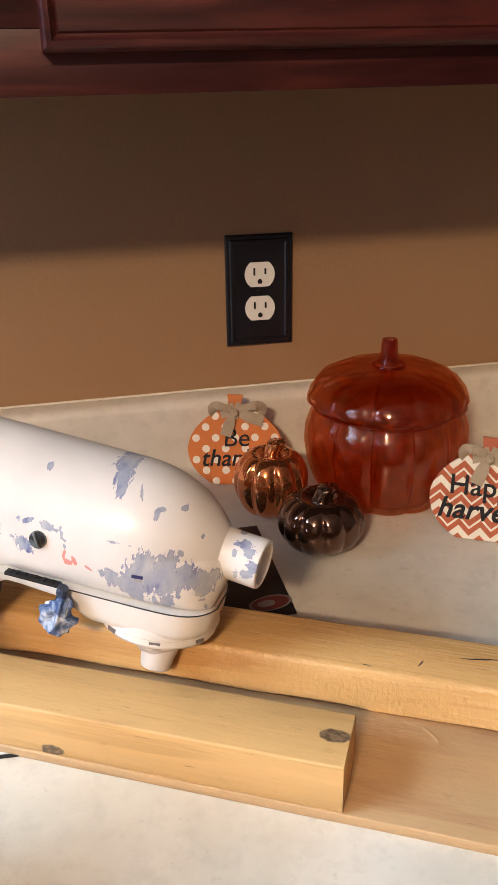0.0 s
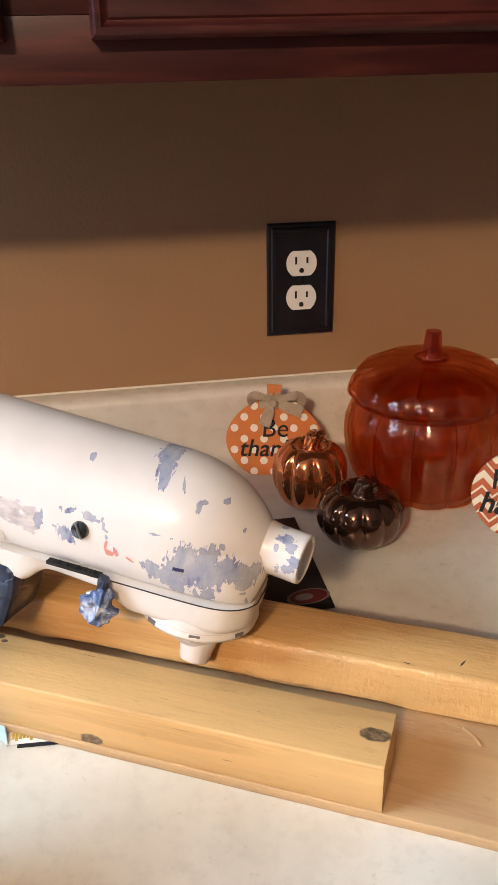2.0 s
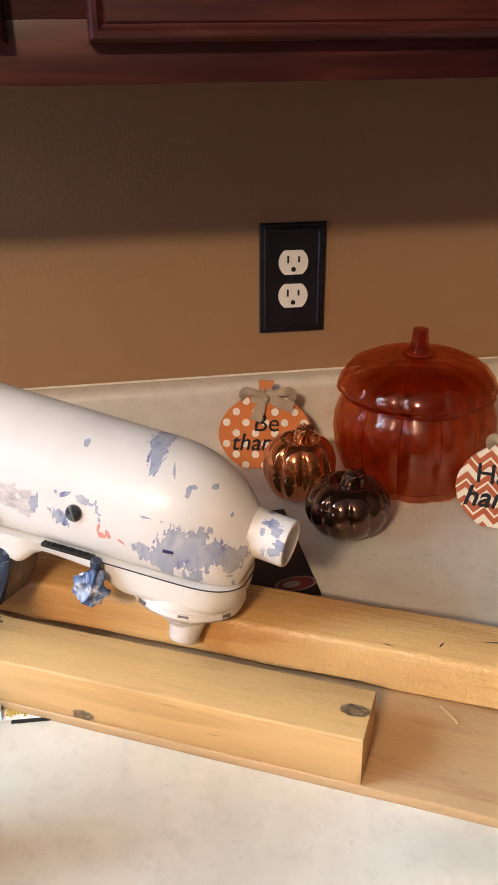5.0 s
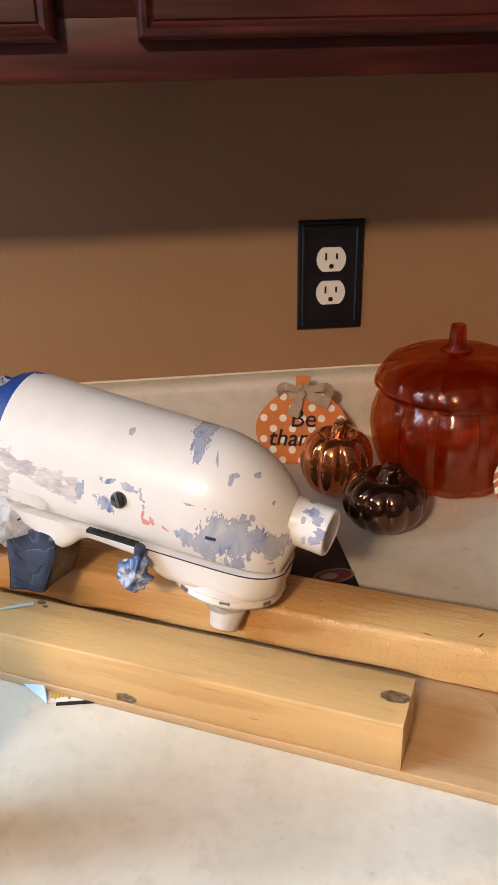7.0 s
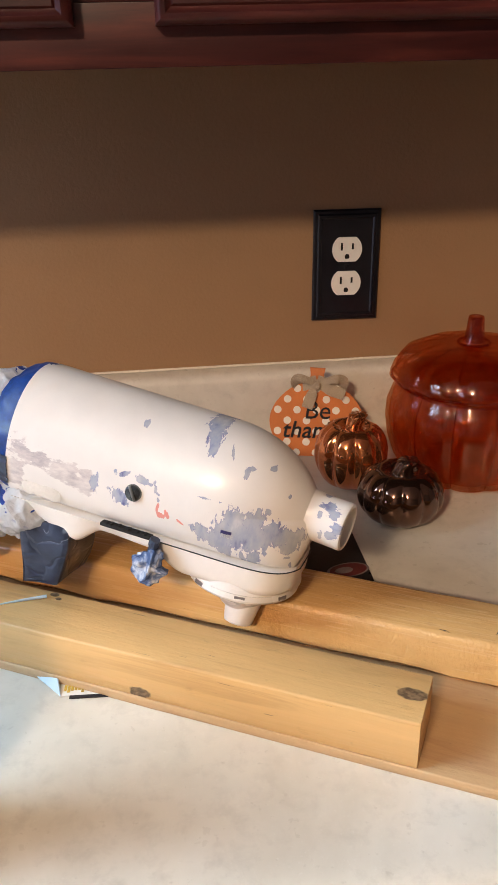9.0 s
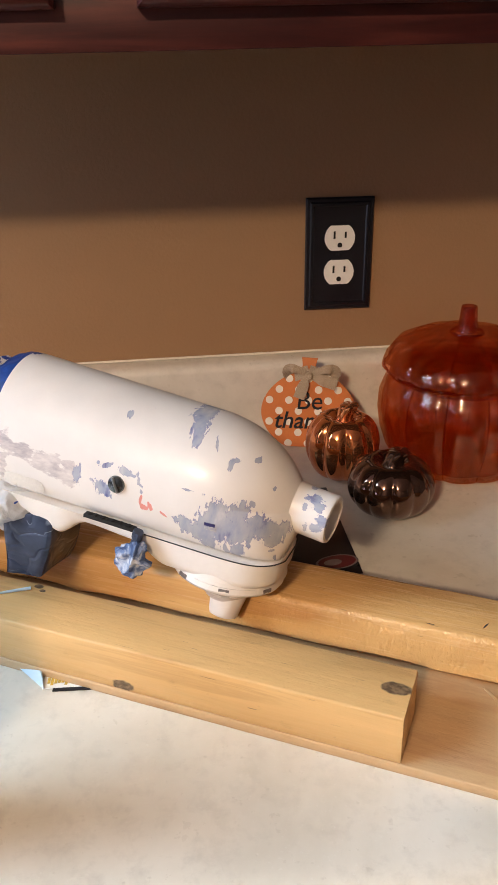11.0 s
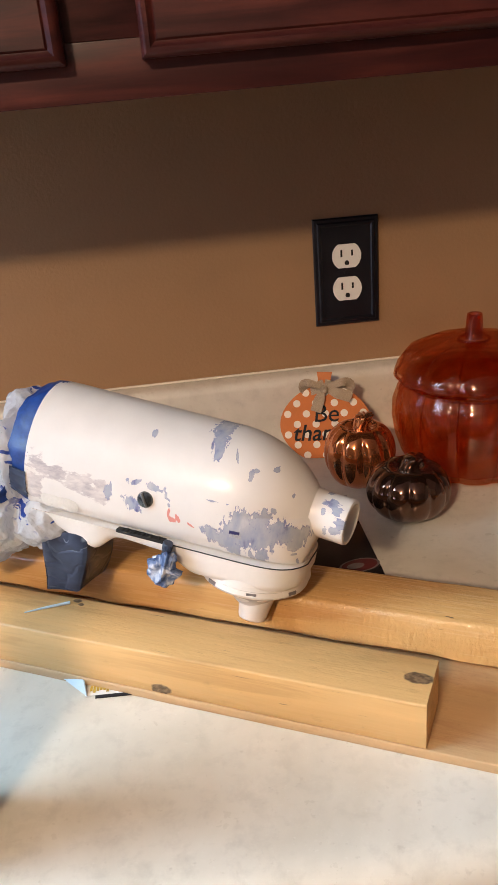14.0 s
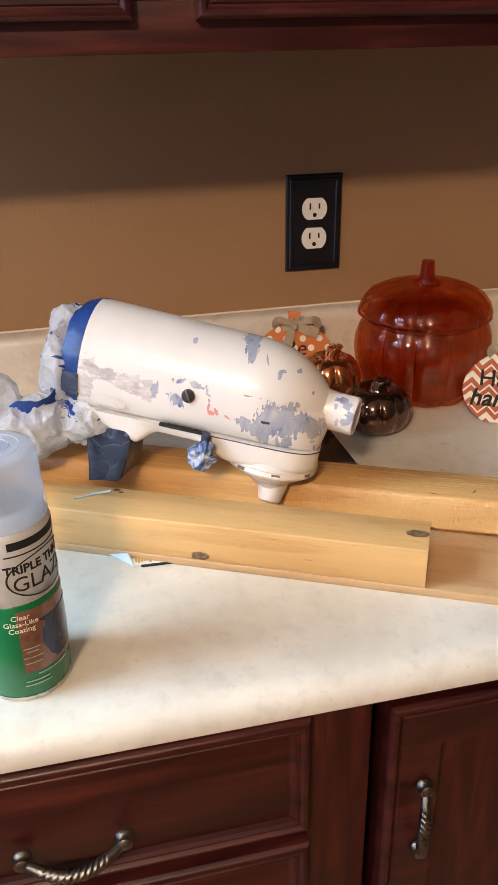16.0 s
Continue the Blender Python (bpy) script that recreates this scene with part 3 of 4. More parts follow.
jig = thing("wooden_cradle", pose(-0.0715, -0.5605, COUNTER, 0, 0, JY), "pine cradle of two strips on a thin plywood base", "wooden stand")
BASE = 0.0080


def board(name, x0, x1, y0, y1, z0, z1, material, bevel, label, lean=0.0):
    """A sawn strip with eased, slightly uneven edges; its origin lies at its front lower edge."""
    b = bmesh.new()
    n = 40
    rings = []
    for i in range(n + 1):
        x = x0 + (x1 - x0) * i / n
        w = 0.0006 * noise.noise(Vector((x * 14, y0 * 50, 3)))
        u = 0.0006 * noise.noise(Vector((x * 11, y1 * 50, 7)))
        r = bevel * (1 + 0.5 * noise.noise(Vector((x * 40, y0, 1))))
        k = r * 0.3
        g = r * (2.4 if bevel > 0.003 else 0.5) * min(1.0, 0.0016 / bevel + 0.4)
        t0, t1 = -0.6 * lean, 0.4 * lean
        rings.append([(x, y0 + g + w + t0, z0), (x, y1 - r, z0), (x, y1, z0 + r), (x, y1 + u, z1 - r), (x, y1 - k, z1 - k), (x, y1 - r, z1 + u * 0.4), (x, y0 + r + t1, z1 + w * 0.4), (x, y0 + k + w + t1, z1 - k), (x, y0 + w + t1, z1 - r), (x, y0 + w + t0, z0 + g)])
    loft(rings, bm=b)
    ob = part(name, b, material, jig, label, sharp=50)
    return ob


o = board("base", -0.52, 0.42, 0.0005, 0.147, 0.0, BASE, M_PLY, 0.001, "thin reddish plywood base")
o = board("strip", -0.50, 0.0, 0.0, 0.048, 0.0, 0.0375, M_PINE_NEAR, 0.0016, "pale pine strip with a dark knot")
o.location = (0.0, 0.001, BASE + 0.0002)
o = board("strip", -0.52, 0.40, 0.0, 0.055, 0.0, 0.0375, M_PINE_FAR, 0.0045, "yellow pine strip with a shiny worn face", 0.006)
o.location = (0.0, 0.0915, BASE + 0.0002)

# splits in the top of the far strip
to_jig = pose(-0.0715, -0.5605, COUNTER, 0, 0, JY).inverted()
for (xa, ya), (xb, yb), wide in (((0.040, -0.4805), (0.068, -0.4890), 0.0008), ((0.008, -0.482), (0.0145, -0.4765), 0.0006), ((-0.030, -0.4700), (-0.024, -0.4735), 0.0005)):
    pts = [to_jig @ Vector((xa + (xb - xa) * i / 8, ya + (yb - ya) * i / 8 + 0.0002 * math.sin(2.3 * i), COUNTER + BASE + 0.0377)) for i in range(9)]
    part("split", tube(pts, [wide * (0.25 + math.sin(math.pi * i / 8)) for i in range(9)], 6, flat=0.35), M_HOLE, jig, "dark split in the wood")

# ---------------------------------------------------------------- mixer head
MX = pose(-0.2244, -0.3684, 1.050, 0, 0, -25.0) @ pose(0, 0, 0, 0, 9.0, 0) @ pose(0, 0, 0, -10.0, 0, 0)
mixer = thing("mixer_head", MX, "white stand mixer head with peeling blue-grey paint on a wooden cradle", "mixer")
X0, X1, XD = -0.103, 0.128, 0.045
SEAM = -0.0375


def girth(x):
    """Half width and height of the upper half, and how full the lower half is, at x."""
    if x <= XD:
        return 0.0505, 0.0528 + 0.0058 * min(1.0, (XD - x) / 0.14), 1.0
    t = (x - XD) / (X1 - XD)
    q = max(0.002, 1 - t ** 2.15) ** 0.62
    return 0.0505 * q, 0.0528 * q, max(0.0, 1 - t ** 6) ** 0.5


def section(x, n=96):
    w, top, full = girth(x)
    low = SEAM * (0.02 + 0.98 * min(1.0, full * 1.6))
    ring = []
    for k in range(n):
        a = 2 * math.pi * k / n
        c, s = math.cos(a), math.sin(a)
        side = 1 if c >= 0 else -1
        if s >= 0:
            y, z = w * abs(c) * side, top * s
        else:
            z = low * min(1.0, abs(s) ** 0.8)
            g = (z / SEAM) ** 0.55
            wide = w * (1 - g) + 0.0505 * full * g
            y = max(w, wide) * (1 - 0.11 * (z / SEAM) ** 2) * (abs(c) ** 0.22 if abs(c) > 1e-6 else 0) * side
        ring.append((x, y, z))
    return ring


def blob(p, spots):
    """Largest falloff among leaning ellipses (x, z, half length, half height, lean in degrees) on the near side."""
    best = 0.0
    for x, z, a, h, lean in spots:
        c, q = math.cos(radians(lean)), math.sin(radians(lean))
        dx, dz = p.x - x, p.z - z
        d = math.hypot((c * dx + q * dz) / a, (c * dz - q * dx) / h)
        best = max(best, 1.12 - 0.62 * d)
    return max(0.0, min(1.0, best))


xs = [X0 + 0.0 + (XD - X0) * i / 150 for i in range(150)] + [XD + (X1 - XD) * math.sin(0.5 * math.pi * i / 110) for i in range(111)]
b = loft([section(x, 320) for x in xs])
shell = part("upper_shell", b, M_MIXER, mixer, sharp=60)
# the large patch on the nose, with its drips
PEEL = [(0.057, -0.019, 0.0085, 0.006, -25), (0.066, -0.022, 0.012, 0.0055, -20), (0.077, -0.002, 0.008, 0.0078, 0), (0.078, -0.014, 0.015, 0.013, 0), (0.091, -0.001, 0.0068, 0.0075, 0), (0.092, -0.014, 0.011, 0.0115, 0), (0.072, -0.027, 0.007, 0.0062, 0)]
PEEL += [(0.0755, -0.031, 0.0022, 0.006, 0), (0.0865, -0.031, 0.0018, 0.007, 12), (0.0945, -0.029, 0.0042, 0.0075, 0), (0.1035, -0.0085, 0.0075, 0.0082, 0), (0.1125, -0.0105, 0.007, 0.0062, 0), (0.1205, -0.0105, 0.0045, 0.0062, 0), (0.115, -0.0175, 0.006, 0.0045, 0), (0.098, 0.006, 0.0016, 0.0024, 30)]
# the strip on the crown, then specks, the worn ring round the knob and scratches
PEEL += [(0.0445, 0.0512, 0.0075, 0.0036, 0), (0.0475, 0.0465, 0.0052, 0.0058, 0), (0.0495, 0.0405, 0.0040, 0.0052, 0), (0.0775, 0.0300, 0.0018, 0.0038, 10), (0.0800, 0.0325, 0.0024, 0.0011, 0), (0.0931, 0.0336, 0.0019, 0.0017, 0), (-0.0035, 0.0432, 0.0023, 0.0021, 0)]
PEEL += [(-0.0090, -0.0088, 0.0062, 0.0052, -15), (-0.0045, -0.0128, 0.0026, 0.0030, 0), (-0.0078, 0.0088, 0.0052, 0.0016, 25), (-0.0150, 0.0090, 0.0014, 0.0012, 0), (0.0065, 0.0082, 0.0046, 0.0026, -15), (0.0122, 0.0066, 0.0030, 0.0011, -10), (-0.0185, -0.005, 0.0010, 0.0016, 0), (0.0164, 0.0085, 0.0011, 0.0022, 0), (0.0177, 0.0040, 0.0010, 0.0026, -8), (0.0208, 0.0012, 0.0016, 0.0011, -35), (0.0210, -0.0030, 0.0009, 0.0018, 0)]
PEEL += [(-0.0296, -0.0050, 0.0034, 0.0056, 0), (-0.0276, 0.0010, 0.0011, 0.0036, 0), (0.0535, 0.0080, 0.0038, 0.0007, 0), (0.0655, 0.0076, 0.0010, 0.0008, 0), (0.0640, 0.0390, 0.0007, 0.0046, 28), (0.1162, -0.0256, 0.0020, 0.0008, 0), (0.1190, -0.0325, 0.0009, 0.0028, 0), (0.1084, 0.0170, 0.0010, 0.0011, 0)]
SMEAR = [(-0.0900, 0.0035, 0.011, 0.0075, -20), (-0.0730, 0.0015, 0.013, 0.0072, -14), (-0.0570, -0.0030, 0.015, 0.0082, -14), (-0.0420, -0.0085, 0.012, 0.0062, -14), (-0.0955, -0.0150, 0.0065, 0.015, 0), (-0.0360, -0.0010, 0.0060, 0.0050, 0)]
REDS = [(0.0210, -0.0090, 0.0012, 0.0040, -10), (0.0238, -0.0142, 0.0036, 0.0026, -20), (0.0285, -0.0122, 0.0016, 0.0036, 25), (0.0395, -0.0155, 0.0040, 0.0010, -28)]
col = shell.data.color_attributes.new("wear", "FLOAT_COLOR", "POINT")
for i, v in enumerate(shell.data.vertices):
    p = v.co
    if p.y < 0.012:
        col.data[i].color = (blob(p, PEEL), blob(p, SMEAR), blob(p, REDS), 1)
    else:
        col.data[i].color = (0, 0, 0, 1)

# lower shell: neck, arch and the bowl that carries the planetary
b = bmesh.new()
rings = []


def ease(t):
    t = max(0.0, min(1.0, t))
    return t * t * (3 - 2 * t)


for i in range(91):
    x = X0 + 0.004 + 0.222 * i / 90
    w = 0.0505 * girth(x)[2] * 0.885
    if x < -0.046:
        low = SEAM - 0.003 - 0.021 * max(0.0, (x - X0) / 0.057) ** 0.8
    else:
        low = SEAM - 0.0095 - 0.0145 * (1 - ease((x + 0.046) / 0.022)) - 0.012 * ease((x - 0.015) / 0.03)
    if x > 0.10:
        low = SEAM - 0.0215 + 0.006 * ((x - 0.10) / 0.025) ** 2
    r = min(0.007, abs(low - SEAM) * 0.6)
    top = SEAM + 0.0005
    w2 = w * (1.0 if x > 0.02 else 0.92 + 0.08 * ease((x + 0.02) / 0.04))
    rings.append([(x, -w, top), (x, -w2 * 0.985, low + r), (x, -w2 * 0.95, low + r * 0.35), (x, -w2 * 0.86, low), (x, 0.0, low), (x, w2 * 0.86, low), (x, w2 * 0.95, low + r * 0.35), (x, w2 * 0.985, low + r), (x, w, top)])
loft(rings, bm=b)
part("lower_shell", b, M_ENAMEL, mixer, sharp=50)
# dark joint line round the front half
pts = []
for i in range(60):
    x = 0.012 + 0.1135 * math.sin(0.5 * math.pi * i / 59)
    pts.append((x, -0.0505 * girth(x)[2] * 0.887, SEAM + 0.0004))
joint = pts + [(p[0], -p[1], p[2]) for p in pts[::-1]]
part("joint_line", tube(joint, 0.00048, 6), M_SEAM, mixer, "dark joint line")
# speed lever slot with its toothed upper edge; near-black bars paint the shade inside
b = box(-0.0225, 0.018, -0.0461, -0.040, SEAM - 0.0002, SEAM + 0.0024, 0.0002)
slot = part("lever_slot", b, M_HOLE, mixer, "long dark lever slot")
for k in range(11):
    x = -0.0185 + 0.0034 * k
    part("tooth", box(x, x + 0.0012 + 0.0005 * (k % 3), -0.0466, -0.041, SEAM + 0.0018, SEAM + 0.0028 + 0.0004 * (k % 2), 0.0002), M_HOLE, slot)
# planetary below the bowl
PX = 0.080
b = turned([(0.043, SEAM - 0.010), (0.0445, SEAM - 0.0195), (0.0450, SEAM - 0.0215), (0.0435, SEAM - 0.0225), (0.0432, SEAM - 0.0262), (0.0418, SEAM - 0.0280), (0.0370, SEAM - 0.0305), (0.0290, SEAM - 0.0345), (0.0220, SEAM - 0.0385), (0.0175, SEAM - 0.0420), (0.0150, SEAM - 0.0450), (0.0005, SEAM - 0.046)], 72)
for v in b.verts:
    v.co.y -= 0.35 * max(0.0, SEAM - 0.022 - v.co.z)
    v.co.x += 0.15 * max(0.0, SEAM - 0.022 - v.co.z)
o = part("planetary", b, M_ENAMEL, mixer, "white planetary hub under the head")
o.location = (PX, 0, 0)
for k in range(8):
    a = 2 * math.pi * k / 8 + 0.25
    nb = box(-0.004, 0.004, -0.0012, 0.0012, -0.0016, 0.0016, 0.0005)
    t = part("notch", nb, M_GREY, o)
    t.matrix_local = pose(0.0432 * math.cos(a), 0.0432 * math.sin(a), SEAM - 0.0250, 0, 0, math.degrees(a) + 90)
b = turned([(0.0150, 0.008), (0.0138, 0.002), (0.0124, -0.004), (0.0114, -0.010), (0.0104, -0.0128), (0.0075, -0.0140), (0.0005, -0.0142)], 40)
o = part("beater_shaft", b, M_ENAMEL, mixer, "short white beater shaft")
o.matrix_local = pose(PX + 0.0065, -0.0100, SEAM - 0.0480, -17, 0, 0)
# attachment hub at the front
b = turned([(0.0192, -0.012), (0.0190, -0.004), (0.0184, 0.002), (0.0180, 0.005)] + [(0.0180, 0.006 + 0.001 * i) for i in range(19)] + [(0.0180, 0.0255), (0.0174, 0.0272), (0.0150, 0.0276), (0.0143, 0.0262), (0.0142, 0.010), (0.0005, 0.010)], 112)
hubp = part("attachment_hub", b, M_MIXER, mixer, "open white attachment hub with chipped blue paint")
hubp.matrix_local = pose(0.1235, 0, -0.0015, 0, 91, -8.5)
HUB_CHIPS = ((0.014, 0.006, -145, 14), (0.019, 0.005, -128, 12), (0.024, 0.004, -100, 16), (0.021, 0.004, -80, 12), (0.009, 0.002, -120, 9), (0.013, 0.0016, -72, 12), (0.008, 0.003, 175, 10))
col = hubp.data.color_attributes.new("wear", "FLOAT_COLOR", "POINT")
for i, v in enumerate(hubp.data.vertices):
    a = math.degrees(math.atan2(v.co.y, v.co.x))
    flake = max(1.12 - 0.62 * math.hypot((v.co.z - z) / h, ((a - c + 180) % 360 - 180) / w) for z, h, c, w in HUB_CHIPS)
    col.data[i].color = (max(0.0, min(1.0, flake)), 0, 0, 1)
o = part("socket", turned([(0.0141, 0.0), (0.0139, 0.013), (0.006, 0.0135), (0.0055, 0.004), (0.0005, 0.004)], 32), M_STEEL, hubp, "dark metal drive socket")
o.location = (0, 0, 0.006)
# thumb screw
kn = part("lock_knob", turned([(0.0064, -0.004), (0.0064, 0.0018), (0.0058, 0.0028), (0.0005, 0.0037)], 32), M_KNOB, mixer, "small dark round lock knob")
kn.matrix_local = pose(0.0018, -0.0495, -0.0030, 90, 0, 0)
o = part("grip", box(-0.0009, 0.0009, -0.0060, 0.0060, 0.003, 0.0044, 0.0003), M_STEEL, kn)
o.rotation_euler = (0, 0, 0.5)
# filler crumbs above the trim line at the rear
b = bmesh.new()
for k in range(70):
    c = bmesh.new()
    bmesh.ops.create_icosphere(c, subdivisions=1, radius=random.uniform(0.0007, 0.0026))
    for v in c.verts:
        v.co = Vector((v.co.x * 1.5, v.co.y * 0.35, v.co.z)) * random.uniform(0.7, 1.3) + Vector((-0.086 + 0.00034 * k + random.uniform(-0.003, 0.006), -0.0474, -0.0235 + random.uniform(-0.005, 0.005)))
    me = bpy.data.meshes.new("crumb")
    c.to_mesh(me)
    b.from_mesh(me)
    bpy.data.meshes.remove(me)
part("filler", b, M_FILLER, mixer, "rough cream filler")
# scrap of printed paper stuck in the peeled patch
o = part("paper_label", box(-0.0044, 0.0034, -0.0012, 0.0, 0.0008, 0.0032, 0.0002), M_NAVY, mixer, "tiny navy paper scrap")
o.matrix_local = pose(0.0738, -0.0473, -0.0150, 6, 0, 9)
lt = part("lettering", lettering("RICE", 0.0044, 0.0001), M_LABEL, o, smooth=False)
lt.matrix_local = pose(0.0004, -0.0014, -0.0004, 90, 0, 0)
# tape: wad on the lever, wrapped hinge block, band round the open rear
b = bmesh.new()
bmesh.ops.create_icosphere(b, subdivisions=4, radius=0.0128)
for v in b.verts:
    v.co = Vector((v.co.x * 1.05, v.co.y * 0.6, v.co.z * (1.35 if v.co.z < 0 else 1.0)))
    if v.co.z > 0:
        v.co.x *= 0.62
crumple(b, 0.0045, 95, 2.0)
o = part("tape_wad", b, M_TAPE_WAD, mixer, "crumpled chalky blue tape on the lever")
o.matrix_local = pose(0.0235, -0.052, SEAM - 0.0140, 0, 18, 0)
b = tube([(0, 0, -0.004 + 0.0022 * i) for i in range(8)], [0.0050, 0.0046, 0.0040, 0.0037, 0.0040, 0.0044, 0.0046, 0.0040], 24, flat=0.7)
crumple(b, 0.0016, 160, 6.0)
o = part("tape_neck", b, M_TAPE_OLD, mixer, "twisted neck of blue tape")
o.matrix_local = pose(0.0215, -0.0500, SEAM - 0.0080, 0, 10, 0)
b = box(-0.0175, 0.025, -0.026, 0.022, -0.032, 0.022, 0.004, 2)
bmesh.ops.subdivide_edges(b, edges=b.edges[:], cuts=5, use_grid_fill=True)
for v in b.verts:
    if v.co.z < 0:
        v.co.x *= 1 + v.co.z * 7
        v.co.x += 0.10 * v.co.z
    v.co.z += 0.12 * v.co.x
crumple(b, 0.0022, 38, 5.0, 0.75)
crumple(b, 0.0006, 90, 8.0)
o = part("taped_hinge", b, M_TAPE_OLD, mixer, "hinge block wrapped in dusty blue tape")
o.matrix_local = pose(-0.073, -0.014, SEAM - 0.038, 0, -6, 0)
rings = []
for i in range(9):
    x = X0 - 0.020 + 0.0225 * i / 8
    g = 0.985 - 0.10 * (1 - i / 8) ** 1.5
    rings.append([(x + 0.004 * noise.noise(Vector((p[1] * 60, p[2] * 60, 4))), p[1] * g, p[2] * g) for p in section(X0, 96)])
b = loft(rings)
crumple(b, 0.0030, 38, 9.0, 0.35)
crumple(b, 0.0008, 120, 2.0, 0.1)
part("tape_band", b, M_TAPE, mixer, "bright blue masking tape round the rear")
# a second, dustier length of tape overlapping the band on the near side
for lo, hi, back, lift, mt, lb in ((184, 226, 0.018, 0.0012, M_TAPE_OLD, "dusty blue tape overlap"),):
    ring0 = section(X0, 192)
    arc = ring0[int(lo * 192 / 360):int(hi * 192 / 360)]
    rows = []
    for k, p in enumerate(arc):
        rows.append([(X0 + 0.0015 - back * u + 0.0012 * noise.noise(Vector((k * 0.4, u * 3, lo))), p[1] * (1 - 0.09 * u ** 1.5) - lift * (1 + 0.6 * noise.noise(Vector((k * 0.3, u * 4, hi)))) + e, p[2] * (1 - 0.09 * u ** 1.5)) for u, e in [(q / 6, 0.0) for q in range(7)] + [(1 - q / 6, 0.0006) for q in range(7)]])
    part("tape_overlap", loft(rows), mt, mixer, lb)

# ---------------------------------------------------------------- carrier bag over the rear
bag = thing("plastic_bag", pose(0, 0, 0), "crumpled white plastic carrier bag taped over the mixer's open rear", "plastic bag")


def puff(centre, size, amount, scale, seed, turn=0.0):
    c = bmesh.new()
    bmesh.ops.create_icosphere(c, subdivisions=6, radius=1.0)
    for v in c.verts:
        v.co = Vector((v.co.x * size[0], v.co.y * size[1], v.co.z * size[2]))
    crumple(c, amount * 1.15, scale * 0.85, seed, 0.55)
    crumple(c, amount * 0.30, scale * 1.8, seed + 3.0, 0.1)
    bmesh.ops.transform(c, matrix=Matrix.Translation(centre) @ Matrix.Rotation(radians(turn), 4, "Z"), verts=c.verts)
    return c


rear = MX @ Vector((X0 - 0.026, 0, 0.0))
part("gathered_bag", puff(rear + Vector((0.004, 0, -0.006)), (0.028, 0.050, 0.055), 0.010, 34, 1.0, -25), M_BAG, bag)
part("bag_fold", puff(rear + Vector((0.010, -0.035, -0.055)), (0.040, 0.030, 0.030), 0.009, 36, 4.0, -25), M_BAG, bag)
part("bag_fold", puff(rear + Vector((-0.045, -0.02, -0.062)), (0.042, 0.042, 0.036), 0.011, 32, 7.0, -10), M_BAG, bag)
part("bag_fold", puff(rear + Vector((-0.10, -0.01, -0.05)), (0.050, 0.050, 0.042), 0.011, 30, 9.0, 0), M_BAG, bag)
c = bmesh.new()
pts = [rear + Vector((-0.075 + 0.065 * t, -0.030 - 0.016 * math.sin(3.0 * t), -0.052 + 0.034 * t + 0.006 * math.sin(7 * t))) for t in (i / 18 for i in range(19))]
loft([[p + Vector((0.004 * q, -0.002 * q * q, 0.011 * q)) + Vector((0, h + 0.0014 * math.sin(9 * p.x * 60 + 3 * q), 0)) for q, h in ((-1, 0), (-0.3, 0), (0.4, 0), (1, 0), (1, 0.001), (0.4, 0.001), (-0.3, 0.001), (-1, 0.001))] for p in pts], bm=c)
part("tape_strip", c, M_TAPE, bag, "bright blue tape strip")

# ---------------------------------------------------------------- glass pumpkin jar
jar = thing("pumpkin_jar", pose(0.1105, -0.133, COUNTER), "orange glass pumpkin jar with a domed stemmed lid", "jar")
outer = [(0.030, 0.0, 0.3), (0.058, 0.0, 0.5), (0.068, 0.004, 0.8), (0.0765, 0.018, 1), (0.0835, 0.040, 1), (0.0865, 0.062, 1), (0.0855, 0.080, 1), (0.080, 0.096, 0.9), (0.074, 0.103, 0.5), (0.0735, 0.108, 0.2)]
inner = [(0.0705, 0.108, 0.2), (0.071, 0.102, 0.4), (0.0765, 0.094, 0.9), (0.0818, 0.078, 1), (0.0828, 0.062, 1), (0.0795, 0.040, 1), (0.0725, 0.020, 1), (0.063, 0.008, 0.8), (0.030, 0.006, 0.3)]
jar_body = part("body", turned([(r * 1.035, z, w) for r, z, w in outer + inner], 168, 12, 0.060), M_JAR, jar, "ribbed orange glass body", sharp=80)
lo = [(0.070, 0.1085, 0.1), (0.0818, 0.1068, 1.0), (0.0840, 0.1095, 1.2), (0.0832, 0.1140, 1.2), (0.0800, 0.1235, 1.2), (0.0715, 0.1345, 1.2), (0.055, 0.1428, 1.2), (0.035, 0.1470, 1.0), (0.021, 0.1465, 0.4), (0.0150, 0.148, 0.0)]
li = [(0.0110, 0.146, 0), (0.018, 0.1440, 0.3), (0.034, 0.1440, 0.8), (0.053, 0.1398, 1.2), (0.0690, 0.1317, 1.2), (0.0772, 0.1217, 1.2), (0.0798, 0.1130, 1.2), (0.0705, 0.1112, 0.1)]
lid = part("lid", turned([(r * 1.035, z, w) for r, z, w in lo + li], 168, 12, 0.038), M_JAR, jar, "ribbed orange glass lid with a stem", sharp=80)
# Rings added at rim, lip and stem foot to draw their dark lines.
for rr, zz, th, dp in ((0.0842, 0.1098, 0.0014, 0.018), (0.0714, 0.1000, 0.0013, 0.01), (0.0165, 0.1480, 0.0014, 0.0)):
    ring = [(rr + th * math.cos(a), zz + th * math.sin(a), 1.0) for a in (2 * math.pi * k / 10 for k in range(10))]
    rings = []
    for q in range(96):
        a = 2 * math.pi * q / 96
        s = 1 - dp * (1 - abs(math.sin(6 * a))) ** 1.6
        rings.append([(r * s * math.cos(a), r * s * math.sin(a), z) for r, z, w in ring])
    part("edge_line", loft(rings, close=True), M_JAR_DEEP, lid)
